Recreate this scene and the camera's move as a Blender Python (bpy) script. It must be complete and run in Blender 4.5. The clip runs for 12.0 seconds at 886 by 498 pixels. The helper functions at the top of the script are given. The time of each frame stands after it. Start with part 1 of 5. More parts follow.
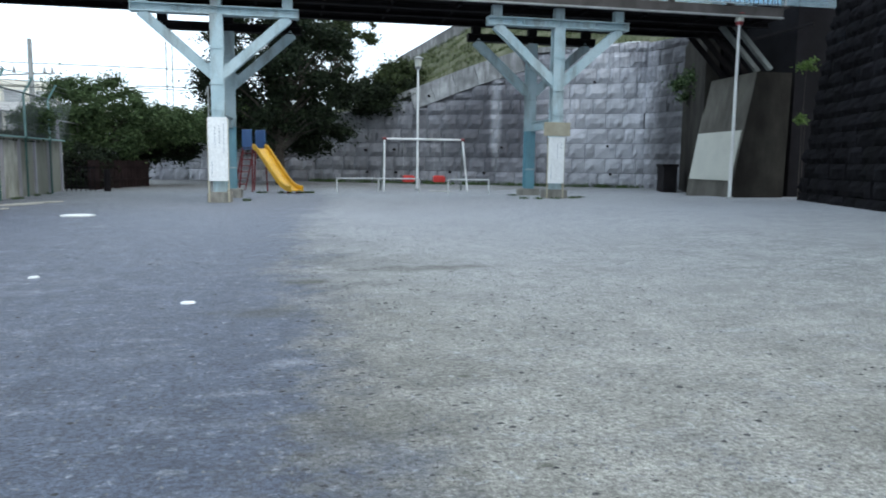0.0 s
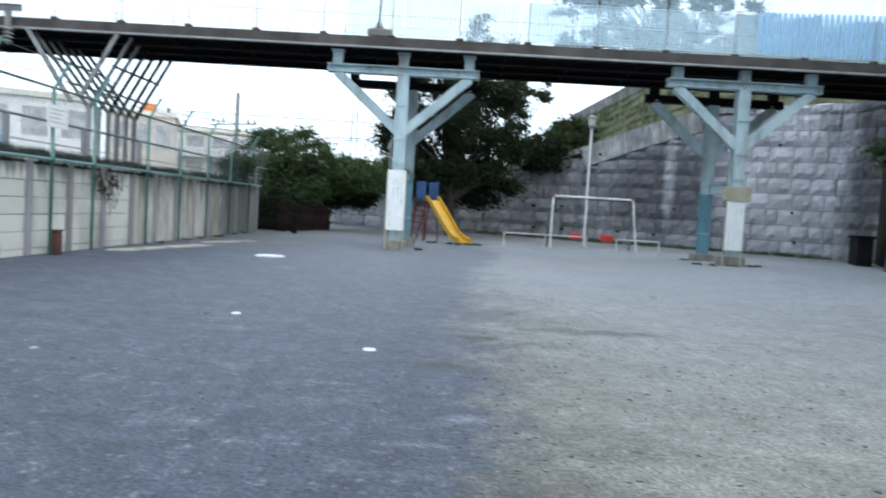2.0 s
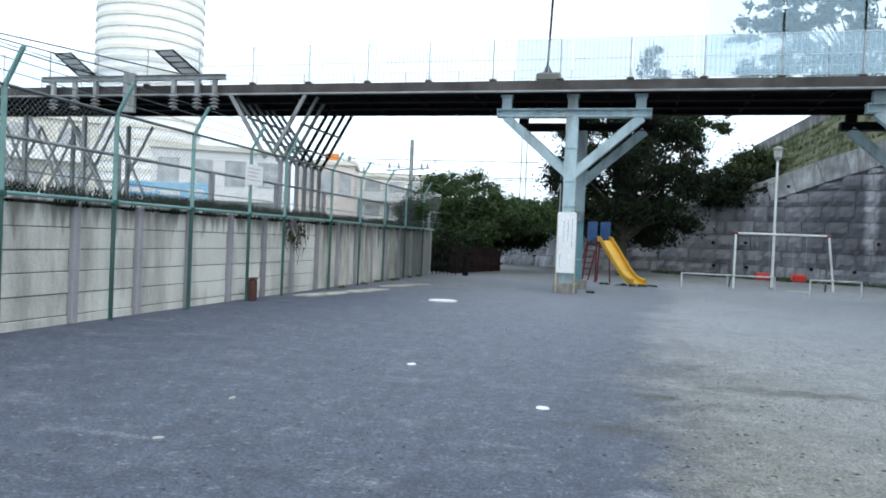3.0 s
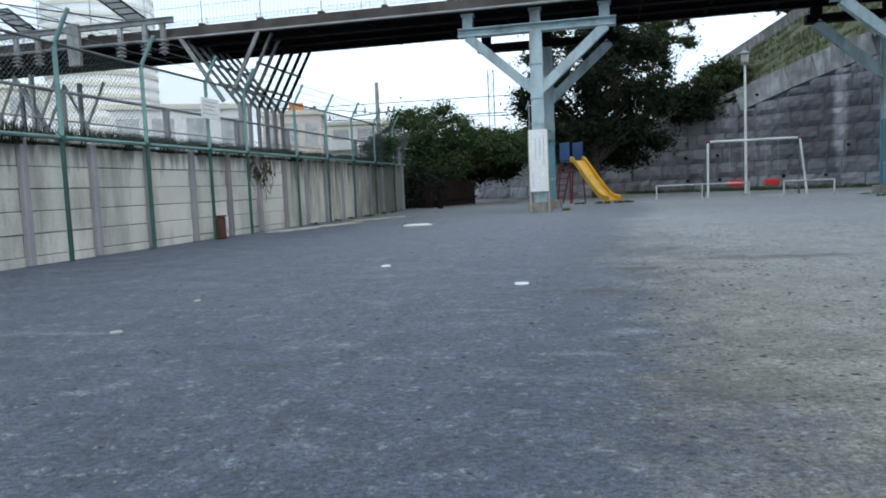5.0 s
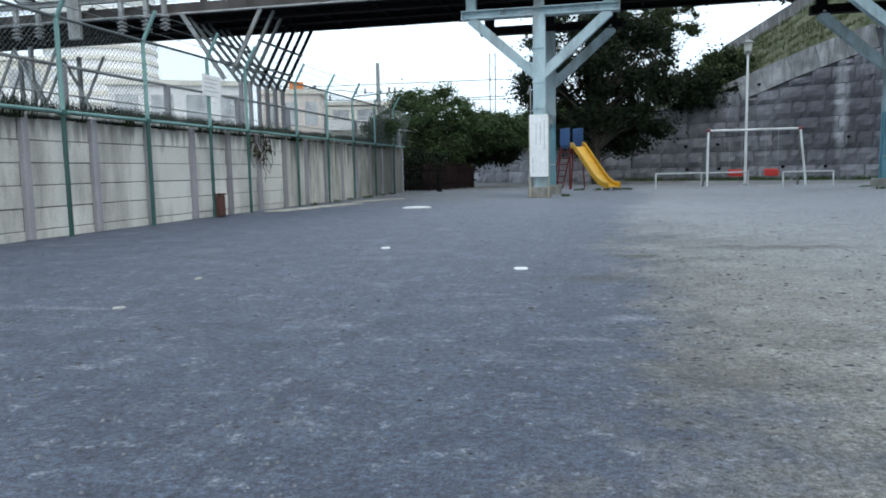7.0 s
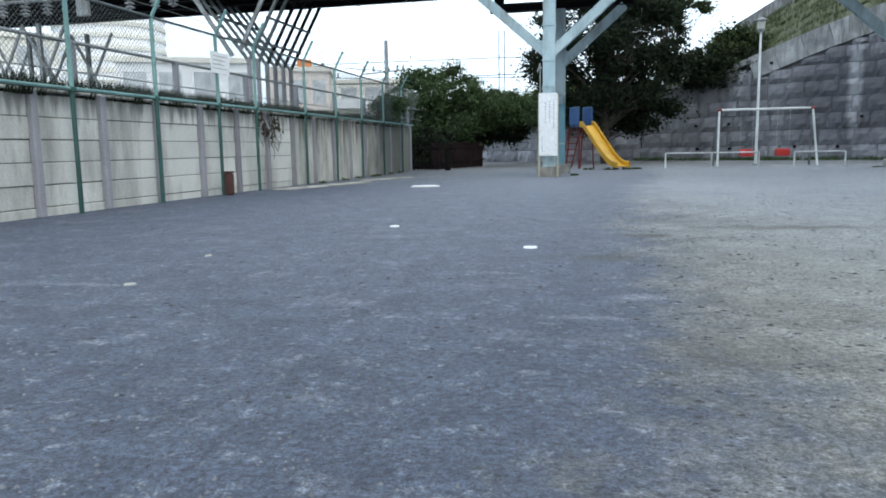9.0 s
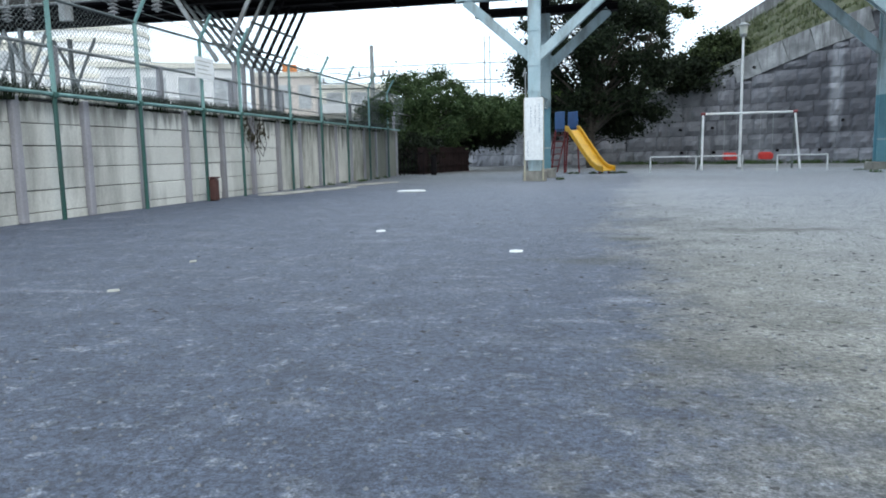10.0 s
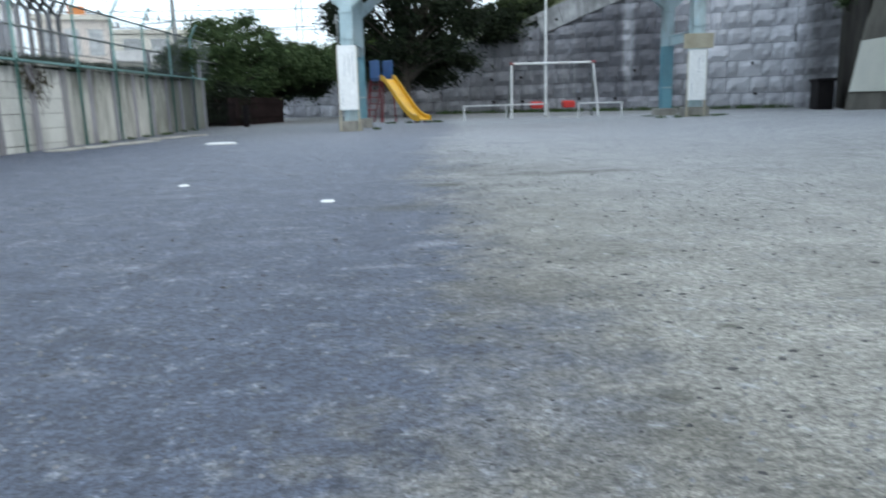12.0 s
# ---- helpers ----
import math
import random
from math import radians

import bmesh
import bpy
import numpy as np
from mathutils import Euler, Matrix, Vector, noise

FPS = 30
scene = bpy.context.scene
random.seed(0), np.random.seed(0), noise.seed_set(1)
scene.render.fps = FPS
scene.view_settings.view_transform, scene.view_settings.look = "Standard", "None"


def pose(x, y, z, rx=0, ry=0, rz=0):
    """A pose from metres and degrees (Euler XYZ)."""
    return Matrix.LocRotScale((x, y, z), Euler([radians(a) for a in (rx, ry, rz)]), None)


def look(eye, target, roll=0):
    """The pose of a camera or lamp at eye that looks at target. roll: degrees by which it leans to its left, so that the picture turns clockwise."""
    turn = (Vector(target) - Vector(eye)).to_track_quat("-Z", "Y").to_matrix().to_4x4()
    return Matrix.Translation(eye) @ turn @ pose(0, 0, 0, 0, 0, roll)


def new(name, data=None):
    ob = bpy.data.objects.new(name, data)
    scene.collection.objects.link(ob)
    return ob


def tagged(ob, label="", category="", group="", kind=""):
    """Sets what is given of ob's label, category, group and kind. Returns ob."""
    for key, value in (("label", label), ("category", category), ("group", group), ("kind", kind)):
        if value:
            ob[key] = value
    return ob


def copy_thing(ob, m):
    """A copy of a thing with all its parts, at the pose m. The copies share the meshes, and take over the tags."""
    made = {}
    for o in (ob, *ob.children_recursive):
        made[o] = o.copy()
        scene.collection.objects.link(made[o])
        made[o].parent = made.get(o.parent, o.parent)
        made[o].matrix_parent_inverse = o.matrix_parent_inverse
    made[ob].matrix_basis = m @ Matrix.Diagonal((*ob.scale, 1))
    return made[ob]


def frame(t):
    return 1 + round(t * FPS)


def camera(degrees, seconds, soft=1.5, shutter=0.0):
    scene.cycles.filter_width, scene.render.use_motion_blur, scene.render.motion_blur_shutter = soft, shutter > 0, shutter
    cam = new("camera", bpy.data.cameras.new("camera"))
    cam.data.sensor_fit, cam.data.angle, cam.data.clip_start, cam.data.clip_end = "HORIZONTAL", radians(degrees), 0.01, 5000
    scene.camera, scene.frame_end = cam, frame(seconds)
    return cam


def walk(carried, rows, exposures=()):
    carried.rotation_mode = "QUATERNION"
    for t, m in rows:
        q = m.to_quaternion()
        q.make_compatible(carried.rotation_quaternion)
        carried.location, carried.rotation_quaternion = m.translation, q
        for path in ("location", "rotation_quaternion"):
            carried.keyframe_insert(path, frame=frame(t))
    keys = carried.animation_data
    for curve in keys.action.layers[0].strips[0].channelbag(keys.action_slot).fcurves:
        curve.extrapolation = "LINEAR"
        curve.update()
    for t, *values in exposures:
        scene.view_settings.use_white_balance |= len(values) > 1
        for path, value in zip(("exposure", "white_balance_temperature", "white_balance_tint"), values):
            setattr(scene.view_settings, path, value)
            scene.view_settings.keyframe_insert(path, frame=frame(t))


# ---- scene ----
cam = camera(62.5, 12.0, soft=1.8, shutter=0.5)
PATH = [
    (0, (1.207, -0.236, 1.221), (1.627, 1.705, 0.986), 0.7),
    (0.5, (1.148, -0.242, 1.248), (1.484, 1.716, 1.018), 1.0),
    (1, (1.119, -0.239, 1.242), (1.37, 1.734, 1.035), 1.3),
    (1.5, (1.092, -0.372, 1.316), (1.219, 1.62, 1.184), 2.6),
    (2, (1.057, -0.374, 1.316), (1.039, 1.623, 1.209), 3.4),
    (2.5, (0.997, -0.155, 1.449), (0.722, 1.826, 1.424), 1.4),
    (3, (1.025, -0.328, 1.482), (0.544, 1.613, 1.454), 2.4),
    (3.2, (1.071, -0.262, 1.488), (0.603, 1.679, 1.372), 1.6),
    (4.8, (1.05, -0.02, 0.863), (0.63, 1.927, 0.687), -3.6),
    (5, (1.051, -0.04, 0.862), (0.63, 1.908, 0.694), -2.5),
    (5.5, (1.043, -0.074, 0.875), (0.665, 1.883, 0.701), -0.8),
    (6, (1.041, -0.09, 0.89), (0.644, 1.865, 0.742), -0.8),
    (6.5, (1.036, -0.07, 0.875), (0.636, 1.878, 0.657), -1.2),
    (7, (1.032, -0.083, 0.872), (0.618, 1.862, 0.657), -1.2),
    (9, (1.018, -0.082, 0.865), (0.584, 1.851, 0.594), -1.0),
    (9.5, (1.022, -0.079, 0.865), (0.602, 1.859, 0.606), -1.0),
    (10, (1.024, -0.08, 0.861), (0.625, 1.863, 0.602), -1.2),
    (10.5, (1.035, -0.087, 0.862), (0.657, 1.86, 0.602), -1.6),
    (10.7, (1.033, -0.084, 0.86), (0.603, 1.855, 0.618), -1.6),
    (10.8, (1.034, -0.082, 0.856), (0.614, 1.851, 0.56), -1.6),
    (10.9, (1.038, -0.078, 0.85), (0.656, 1.851, 0.482), -1.4),
    (11, (1.043, -0.073, 0.843), (0.684, 1.856, 0.455), -1.0),
    (11.5, (1.075, -0.039, 0.843), (0.92, 1.925, 0.498), -2.2),
    (12, (1.118, -0.015, 0.826), (1.193, 1.943, 0.426), -1.6),
]
walk(cam, [(t, look(eye, target, roll)) for t, eye, target, roll in PATH],
     exposures=((0, 0.0), (2.2, -0.02), (3.0, -0.1), (3.5, -0.2), (4.8, -0.45), (5.5, -0.36), (7.0, -0.28), (9.0, -0.1), (12.0, 0.0)))

# ---- sky and light ----
world = bpy.data.worlds.new("world")
scene.world = world
world.use_nodes = True
wn, wl = world.node_tree.nodes, world.node_tree.links
wn.clear()
w_out = wn.new("ShaderNodeOutputWorld")
w_bg = wn.new("ShaderNodeBackground")
w_sky = wn.new("ShaderNodeTexSky")
w_sky.sky_type = 'NISHITA'
w_sky.sun_disc = False
w_sky.sun_elevation = radians(45)
w_sky.sun_rotation = radians(130)
w_sky.dust_density = 4.0
w_cloud = wn.new("ShaderNodeMix")
w_cloud.data_type = 'RGBA'
w_cloud.inputs[0].default_value = 0.8
w_cloud.inputs[7].default_value = (8.6, 10.2, 11.6, 1)
wl.new(w_sky.outputs[0], w_cloud.inputs[6])
wl.new(w_cloud.outputs[2], w_bg.inputs[0])
w_bg.inputs[1].default_value = 0.19
wl.new(w_bg.outputs[0], w_out.inputs[0])

sun_data = bpy.data.lights.new("sun", 'SUN')
sun_data.energy = 0.85
sun_data.angle = radians(40)
sun_data.color = (1.0, 0.97, 0.92)
sun = new("sun", sun_data)
sun.matrix_world = look((26, -22, 34), (0, 0, 0))


# ---- materials ----
def mat(name, base, second=None, scale=3.0, rough=0.85, metal=0.0, bump=0.2, fine=40.0, stains=None, stain_scale=0.6, stain_amount=0.5, spread=0.12):
    """Two scales of variation on object coordinates, stains and a fine relief."""
    m = bpy.data.materials.new(name)
    m.use_nodes = True
    n, l = m.node_tree.nodes, m.node_tree.links
    b = n["Principled BSDF"]
    b.inputs["Roughness"].default_value = rough
    b.inputs["Metallic"].default_value = metal
    geo = n.new("ShaderNodeNewGeometry")
    big = n.new("ShaderNodeTexNoise")
    big.inputs["Scale"].default_value = scale
    big.inputs["Detail"].default_value = 6
    small = n.new("ShaderNodeTexNoise")
    small.inputs["Scale"].default_value = fine
    small.inputs["Detail"].default_value = 3
    l.new(geo.outputs["Position"], big.inputs["Vector"])
    l.new(geo.outputs["Position"], small.inputs["Vector"])
    mix = n.new("ShaderNodeMix")
    mix.data_type = 'RGBA'
    mix.inputs[6].default_value = (*base, 1)
    mix.inputs[7].default_value = (*(second or [c * 0.7 for c in base]), 1)
    ramp = n.new("ShaderNodeMapRange")
    ramp.inputs[1].default_value, ramp.inputs[2].default_value = 0.38, 0.64
    l.new(big.outputs[0], ramp.inputs[0])
    l.new(ramp.outputs[0], mix.inputs[0])
    colour = mix.outputs[2]
    if stains:
        st = n.new("ShaderNodeTexNoise")
        st.inputs["Scale"].default_value = stain_scale
        st.inputs["Detail"].default_value = 8
        st.inputs["Roughness"].default_value = 0.65
        sc = n.new("ShaderNodeVectorMath")
        sc.operation = 'MULTIPLY'
        sc.inputs[1].default_value = (1, 1, 0.22)
        l.new(geo.outputs["Position"], sc.inputs[0])
        l.new(sc.outputs[0], st.inputs["Vector"])
        sr = n.new("ShaderNodeMapRange")
        sr.inputs[1].default_value, sr.inputs[2].default_value = 0.48, 0.66
        sr.inputs[4].default_value = stain_amount
        l.new(st.outputs[0], sr.inputs[0])
        sm = n.new("ShaderNodeMix")
        sm.data_type = 'RGBA'
        sm.inputs[7].default_value = (*stains, 1)
        l.new(sr.outputs[0], sm.inputs[0])
        l.new(colour, sm.inputs[6])
        colour = sm.outputs[2]
    info = n.new("ShaderNodeObjectInfo")
    hv = n.new("ShaderNodeHueSaturation")
    vr = n.new("ShaderNodeMapRange")
    vr.inputs[3].default_value, vr.inputs[4].default_value = 1 - spread, 1 + spread
    l.new(info.outputs["Random"], vr.inputs[0])
    l.new(vr.outputs[0], hv.inputs["Value"])
    l.new(colour, hv.inputs["Color"])
    grain = n.new("ShaderNodeMix")
    grain.data_type = 'RGBA'
    grain.blend_type = 'MULTIPLY'
    grain.inputs[0].default_value = 0.35
    l.new(hv.outputs[0], grain.inputs[6])
    l.new(small.outputs[0], grain.inputs[7])
    bright = n.new("ShaderNodeHueSaturation")
    bright.inputs["Value"].default_value = 1.2
    l.new(grain.outputs[2], bright.inputs["Color"])
    l.new(bright.outputs[0], b.inputs["Base Color"])
    bp = n.new("ShaderNodeBump")
    bp.inputs["Strength"].default_value = bump
    bp.inputs["Distance"].default_value = 0.02
    l.new(small.outputs[0], bp.inputs["Height"])
    l.new(bp.outputs[0], b.inputs["Normal"])
    return m


def leaf_mat(name, dark, light):
    m = bpy.data.materials.new(name)
    m.use_nodes = True
    n, l = m.node_tree.nodes, m.node_tree.links
    b = n["Principled BSDF"]
    b.inputs["Roughness"].default_value = 0.8
    b.inputs["Specular IOR Level"].default_value = 0.2
    geo = n.new("ShaderNodeNewGeometry")
    mix = n.new("ShaderNodeMix")
    mix.data_type = 'RGBA'
    mix.inputs[6].default_value = (*dark, 1)
    mix.inputs[7].default_value = (*light, 1)
    l.new(geo.outputs["Random Per Island"], mix.inputs[0])
    l.new(mix.outputs[2], b.inputs["Base Color"])
    return m


def ground_mat():
    """Dark bluish grit to the west, pale packed earth to the east, scuffed pale streaks and damp patches."""
    m = bpy.data.materials.new("ground_grit")
    m.use_nodes = True
    n, l = m.node_tree.nodes, m.node_tree.links
    b = n["Principled BSDF"]
    b.inputs["Roughness"].default_value = 0.68
    b.inputs["Specular IOR Level"].default_value = 0.55
    geo = n.new("ShaderNodeNewGeometry")
    sep = n.new("ShaderNodeSeparateXYZ")
    l.new(geo.outputs["Position"], sep.inputs[0])

    def noise_tex(scale, detail=5, rough=0.6, squash=None):
        t = n.new("ShaderNodeTexNoise")
        t.inputs["Scale"].default_value = scale
        t.inputs["Detail"].default_value = detail
        t.inputs["Roughness"].default_value = rough
        src = geo.outputs["Position"]
        if squash:
            v = n.new("ShaderNodeVectorMath")
            v.operation = 'MULTIPLY'
            v.inputs[1].default_value = squash
            l.new(src, v.inputs[0])
            src = v.outputs[0]
        l.new(src, t.inputs["Vector"])
        return t.outputs[0]

    def remap(src, a, c, lo=0.0, hi=1.0):
        r = n.new("ShaderNodeMapRange")
        r.inputs[1].default_value, r.inputs[2].default_value = a, c
        r.inputs[3].default_value, r.inputs[4].default_value = lo, hi
        l.new(src, r.inputs[0])
        return r.outputs[0]

    def math_node(op, a, c):
        k = n.new("ShaderNodeMath")
        k.operation = op
        for i, v in enumerate((a, c)):
            if isinstance(v, (int, float)):
                k.inputs[i].default_value = v
            else:
                l.new(v, k.inputs[i])
        return k.outputs[0]

    def blend(fac, a, c, kind='MIX'):
        k = n.new("ShaderNodeMix")
        k.data_type = 'RGBA'
        k.blend_type = kind
        for i, v in ((0, fac), (6, a), (7, c)):
            if isinstance(v, tuple):
                k.inputs[i].default_value = (*v, 1)
            elif isinstance(v, (int, float)):
                k.inputs[i].default_value = v
            else:
                l.new(v, k.inputs[i])
        return k.outputs[2]

    wobble = math_node('ADD', remap(noise_tex(0.7, 6), 0.3, 0.7, -0.45, 0.45), remap(noise_tex(4.0, 6, 0.7), 0.3, 0.7, -0.4, 0.4))
    edge = math_node('ADD', sep.outputs[0], wobble)
    # the edge between the two surfaces drifts east beyond the middle of the yard
    drift = remap(sep.outputs[1], 12, 24, 0.0, -0.9)
    edge = math_node('ADD', edge, drift)
    edge = math_node('ADD', edge, remap(sep.outputs[1], 1.2, 3.2, 0.25, 0.0))
    east = remap(edge, 1.12, 1.9)
    far_pale = remap(sep.outputs[1], 16, 30, 0.0, 0.35)
    east = math_node('MAXIMUM', east, far_pale)
    west_c = blend(remap(noise_tex(2.2, 7, 0.7), 0.35, 0.7), GRIT_DARK, GRIT_LIGHT)
    east_c = blend(remap(noise_tex(1.4, 7, 0.7), 0.35, 0.68), EARTH_DARK, EARTH_LIGHT)
    colour = blend(east, west_c, east_c)
    # distance haze put into the earth colour, broken up like dust
    earth_haze = math_node('MULTIPLY', remap(sep.outputs[1], 3, 17, 0.0, 0.85), remap(noise_tex(0.35, 5, 0.6), 0.3, 0.6, 0.45, 1.0))
    east_hazed = blend(earth_haze, colour, (0.375, 0.38, 0.38))
    colour = blend(east, colour, east_hazed)
    # grit paler with distance: haze and grazing sheen put into its colour
    grit_haze = math_node('MULTIPLY', remap(sep.outputs[1], 2.5, 16, 0.0, 0.5), remap(math_node('ADD', sep.outputs[0], wobble), -5.0, -0.5, 0.0, 1.0))
    colour = blend(grit_haze, colour, (0.27, 0.29, 0.34))
    # tree shade put into the soil colour, in leaf-litter patches
    tree_shade = math_node('MULTIPLY', remap(sep.outputs[1], 27, 35), remap(noise_tex(0.9, 6, 0.65), 0.3, 0.6, 0.35, 0.9))
    colour = blend(tree_shade, colour, (0.10, 0.10, 0.095))
    # yellowish moss film on the earth near the seam
    mossy = math_node('MULTIPLY', remap(sep.outputs[0], 3.3, 1.5), remap(noise_tex(0.6, 7, 0.68), 0.38, 0.62, 0.0, 0.7))
    mossy = math_node('MULTIPLY', mossy, east)
    mossy = math_node('MULTIPLY', mossy, remap(sep.outputs[1], 11, 5, 0.15, 1.0))
    colour = blend(mossy, colour, (0.13, 0.125, 0.102))
    # trodden dark soil along the seam
    seam = math_node('MULTIPLY', remap(edge, 0.9, 1.45), remap(edge, 2.3, 1.7))
    seam = math_node('MULTIPLY', seam, remap(noise_tex(1.3, 7, 0.7), 0.36, 0.60, 0.05, 0.5))
    seam = math_node('MULTIPLY', seam, remap(sep.outputs[1], 14, 6, 0.2, 1.0))
    colour = blend(seam, colour, (0.085, 0.083, 0.080))
    # pale scuffs of dust at two sizes
    colour = blend(remap(noise_tex(1.1, 8, 0.74, (1.0, 1.6, 1)), 0.54, 0.72, 0.0, 0.42), colour, (0.28, 0.295, 0.33))
    colour = blend(remap(noise_tex(9.0, 6, 0.75), 0.56, 0.66, 0.0, 0.54), colour, (0.32, 0.345, 0.375))
    # damp dark patches
    colour = blend(remap(noise_tex(0.5, 7, 0.62), 0.60, 0.74, 0.0, 0.35), colour, (0.08, 0.08, 0.085))
    rough_edge = remap(noise_tex(3.5, 7, 0.7), 0.3, 0.7, -0.5, 0.5)
    torn_edge = remap(noise_tex(9, 7, 0.8), 0.3, 0.7, -1.1, 1.1)
    for px, py, rx, ry, strength in STAINS:
        v = n.new("ShaderNodeVectorMath")
        v.operation = 'SUBTRACT'
        l.new(geo.outputs["Position"], v.inputs[0])
        v.inputs[1].default_value = (px, py, 0)
        s = n.new("ShaderNodeVectorMath")
        s.operation = 'MULTIPLY'
        l.new(v.outputs[0], s.inputs[0])
        s.inputs[1].default_value = (1 / rx, 1 / ry, 0)
        ln = n.new("ShaderNodeVectorMath")
        ln.operation = 'LENGTH'
        l.new(s.outputs[0], ln.inputs[0])
        d = math_node('ADD', ln.outputs["Value"], rough_edge)
        colour = blend(remap(d, 1.0, 0.35, 0.0, strength), colour, (0.06, 0.058, 0.045))
    for px, py, rx, ry, strength in SCUFFS:
        v = n.new("ShaderNodeVectorMath")
        v.operation = 'SUBTRACT'
        l.new(geo.outputs["Position"], v.inputs[0])
        v.inputs[1].default_value = (px, py, 0)
        s = n.new("ShaderNodeVectorMath")
        s.operation = 'MULTIPLY'
        l.new(v.outputs[0], s.inputs[0])
        s.inputs[1].default_value = (1 / rx, 1 / ry, 0)
        ln = n.new("ShaderNodeVectorMath")
        ln.operation = 'LENGTH'
        l.new(s.outputs[0], ln.inputs[0])
        d = math_node('ADD', ln.outputs["Value"], torn_edge)
        colour = blend(remap(d, 1.2, 0.4, 0.0, strength), colour, (0.33, 0.35, 0.385))
    speck = remap(noise_tex(34, 5, 0.75), 0.36, 0.64, 0.42, 1.58)
    hv = n.new("ShaderNodeHueSaturation")
    l.new(colour, hv.inputs["Color"])
    l.new(speck, hv.inputs["Value"])
    speck2 = remap(noise_tex(110, 2, 0.6), 0.3, 0.7, 0.5, 1.5)
    mottle = remap(noise_tex(6.5, 7, 0.78), 0.36, 0.64, 0.76, 1.24)
    speck2 = math_node('MULTIPLY', speck2, mottle)
    hv2 = n.new("ShaderNodeHueSaturation")
    l.new(hv.outputs[0], hv2.inputs["Color"])
    l.new(speck2, hv2.inputs["Value"])
    l.new(hv2.outputs[0], b.inputs["Base Color"])
    bp = n.new("ShaderNodeBump")
    bp.inputs["Strength"].default_value = 0.85
    bp.inputs["Distance"].default_value = 0.022
    relief = math_node('ADD', noise_tex(60, 4, 0.7), noise_tex(7, 4, 0.6))
    l.new(relief, bp.inputs["Height"])
    l.new(bp.outputs[0], b.inputs["Normal"])
    return m


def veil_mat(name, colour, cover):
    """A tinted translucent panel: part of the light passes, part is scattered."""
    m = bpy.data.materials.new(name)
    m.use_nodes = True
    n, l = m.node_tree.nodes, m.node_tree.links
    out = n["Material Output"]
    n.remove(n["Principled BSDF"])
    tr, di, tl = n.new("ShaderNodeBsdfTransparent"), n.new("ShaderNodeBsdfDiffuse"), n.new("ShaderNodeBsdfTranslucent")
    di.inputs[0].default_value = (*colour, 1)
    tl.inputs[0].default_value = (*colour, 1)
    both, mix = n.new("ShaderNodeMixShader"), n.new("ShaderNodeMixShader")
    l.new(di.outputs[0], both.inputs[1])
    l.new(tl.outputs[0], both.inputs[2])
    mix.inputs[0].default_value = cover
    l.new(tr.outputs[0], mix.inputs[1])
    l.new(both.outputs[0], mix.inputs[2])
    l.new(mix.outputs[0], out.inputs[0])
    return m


STAINS = ((2.6, 8.0, 1.0, 0.3, 0.55), (1.44, 7.2, 0.3, 0.18, 0.8), (1.68, 1.74, 0.07, 0.05, 0.6), (1.82, 1.85, 0.09, 0.05, 0.75), (1.78, 1.62, 0.16, 0.15, 0.4), (3.3, 8.1, 0.35, 0.2, 0.5),
          (1.05, 5.75, 0.55, 0.35, 0.5), (2.2, 8.8, 1.6, 0.7, 0.2), (2.2, 3.74, 0.06, 0.04, 0.85), (2.32, 3.72, 0.04, 0.03, 0.8), (1.25, 2.73, 0.10, 0.07, 0.6), (1.7, 3.05, 0.7, 0.35, 0.4), (2.24, 2.46, 0.04, 0.03, 0.8))
SCUFFS = ((-1.30, 2.80, 0.07, 0.04, 0.5), (-1.20, 2.96, 0.05, 0.07, 0.4), (-2.38, 4.13, 0.35, 0.05, 0.32), (1.25, 4.18, 0.17, 0.09, 0.4), (0.9, 3.63, 0.2, 0.05, 0.28), (0.75, 2.66, 0.06, 0.03, 0.4),
          (0.0, 2.26, 0.08, 0.04, 0.3), (0.2, 4.93, 0.25, 0.05, 0.25), (4.5, 4.55, 0.35, 0.06, 0.35), (5.27, 4.35, 0.2, 0.05, 0.35))
GRIT_DARK, GRIT_LIGHT = (0.046, 0.057, 0.085), (0.088, 0.106, 0.150)
EARTH_DARK, EARTH_LIGHT = (0.182, 0.18, 0.16), (0.318, 0.314, 0.288)
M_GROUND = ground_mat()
M_STEEL = mat("pale_blue_painted_steel", (0.34, 0.46, 0.50), (0.43, 0.54, 0.57), 1.5, 0.55, 0.0, 0.1, 30, (0.14, 0.125, 0.105), 2.2, 0.65)
# near-black steel; under the bridge deck this colour also holds the shade
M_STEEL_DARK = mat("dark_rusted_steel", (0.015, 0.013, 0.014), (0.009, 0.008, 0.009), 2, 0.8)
M_GREY_STEEL = mat("grey_galvanised_steel", (0.27, 0.29, 0.29), (0.36, 0.38, 0.38), 2, 0.6, 0.3, 0.1, 30, (0.10, 0.075, 0.06), 1.5, 0.6)
M_FASCIA = mat("weathered_concrete_edge", (0.10, 0.09, 0.085), (0.055, 0.048, 0.045), 1.2, 0.9, 0, 0.3, 25, (0.03, 0.027, 0.025), 0.8, 0.7)
M_WHITE_EDGE = mat("pale_flashing", (0.42, 0.43, 0.43), (0.3, 0.3, 0.29), 2, 0.6)
M_PANEL = mat("precast_concrete_panel", (0.68, 0.69, 0.645), (0.60, 0.61, 0.57), 0.8, 0.9, 0, 0.15, 30, (0.13, 0.13, 0.115), 0.9, 0.6, 0.06)


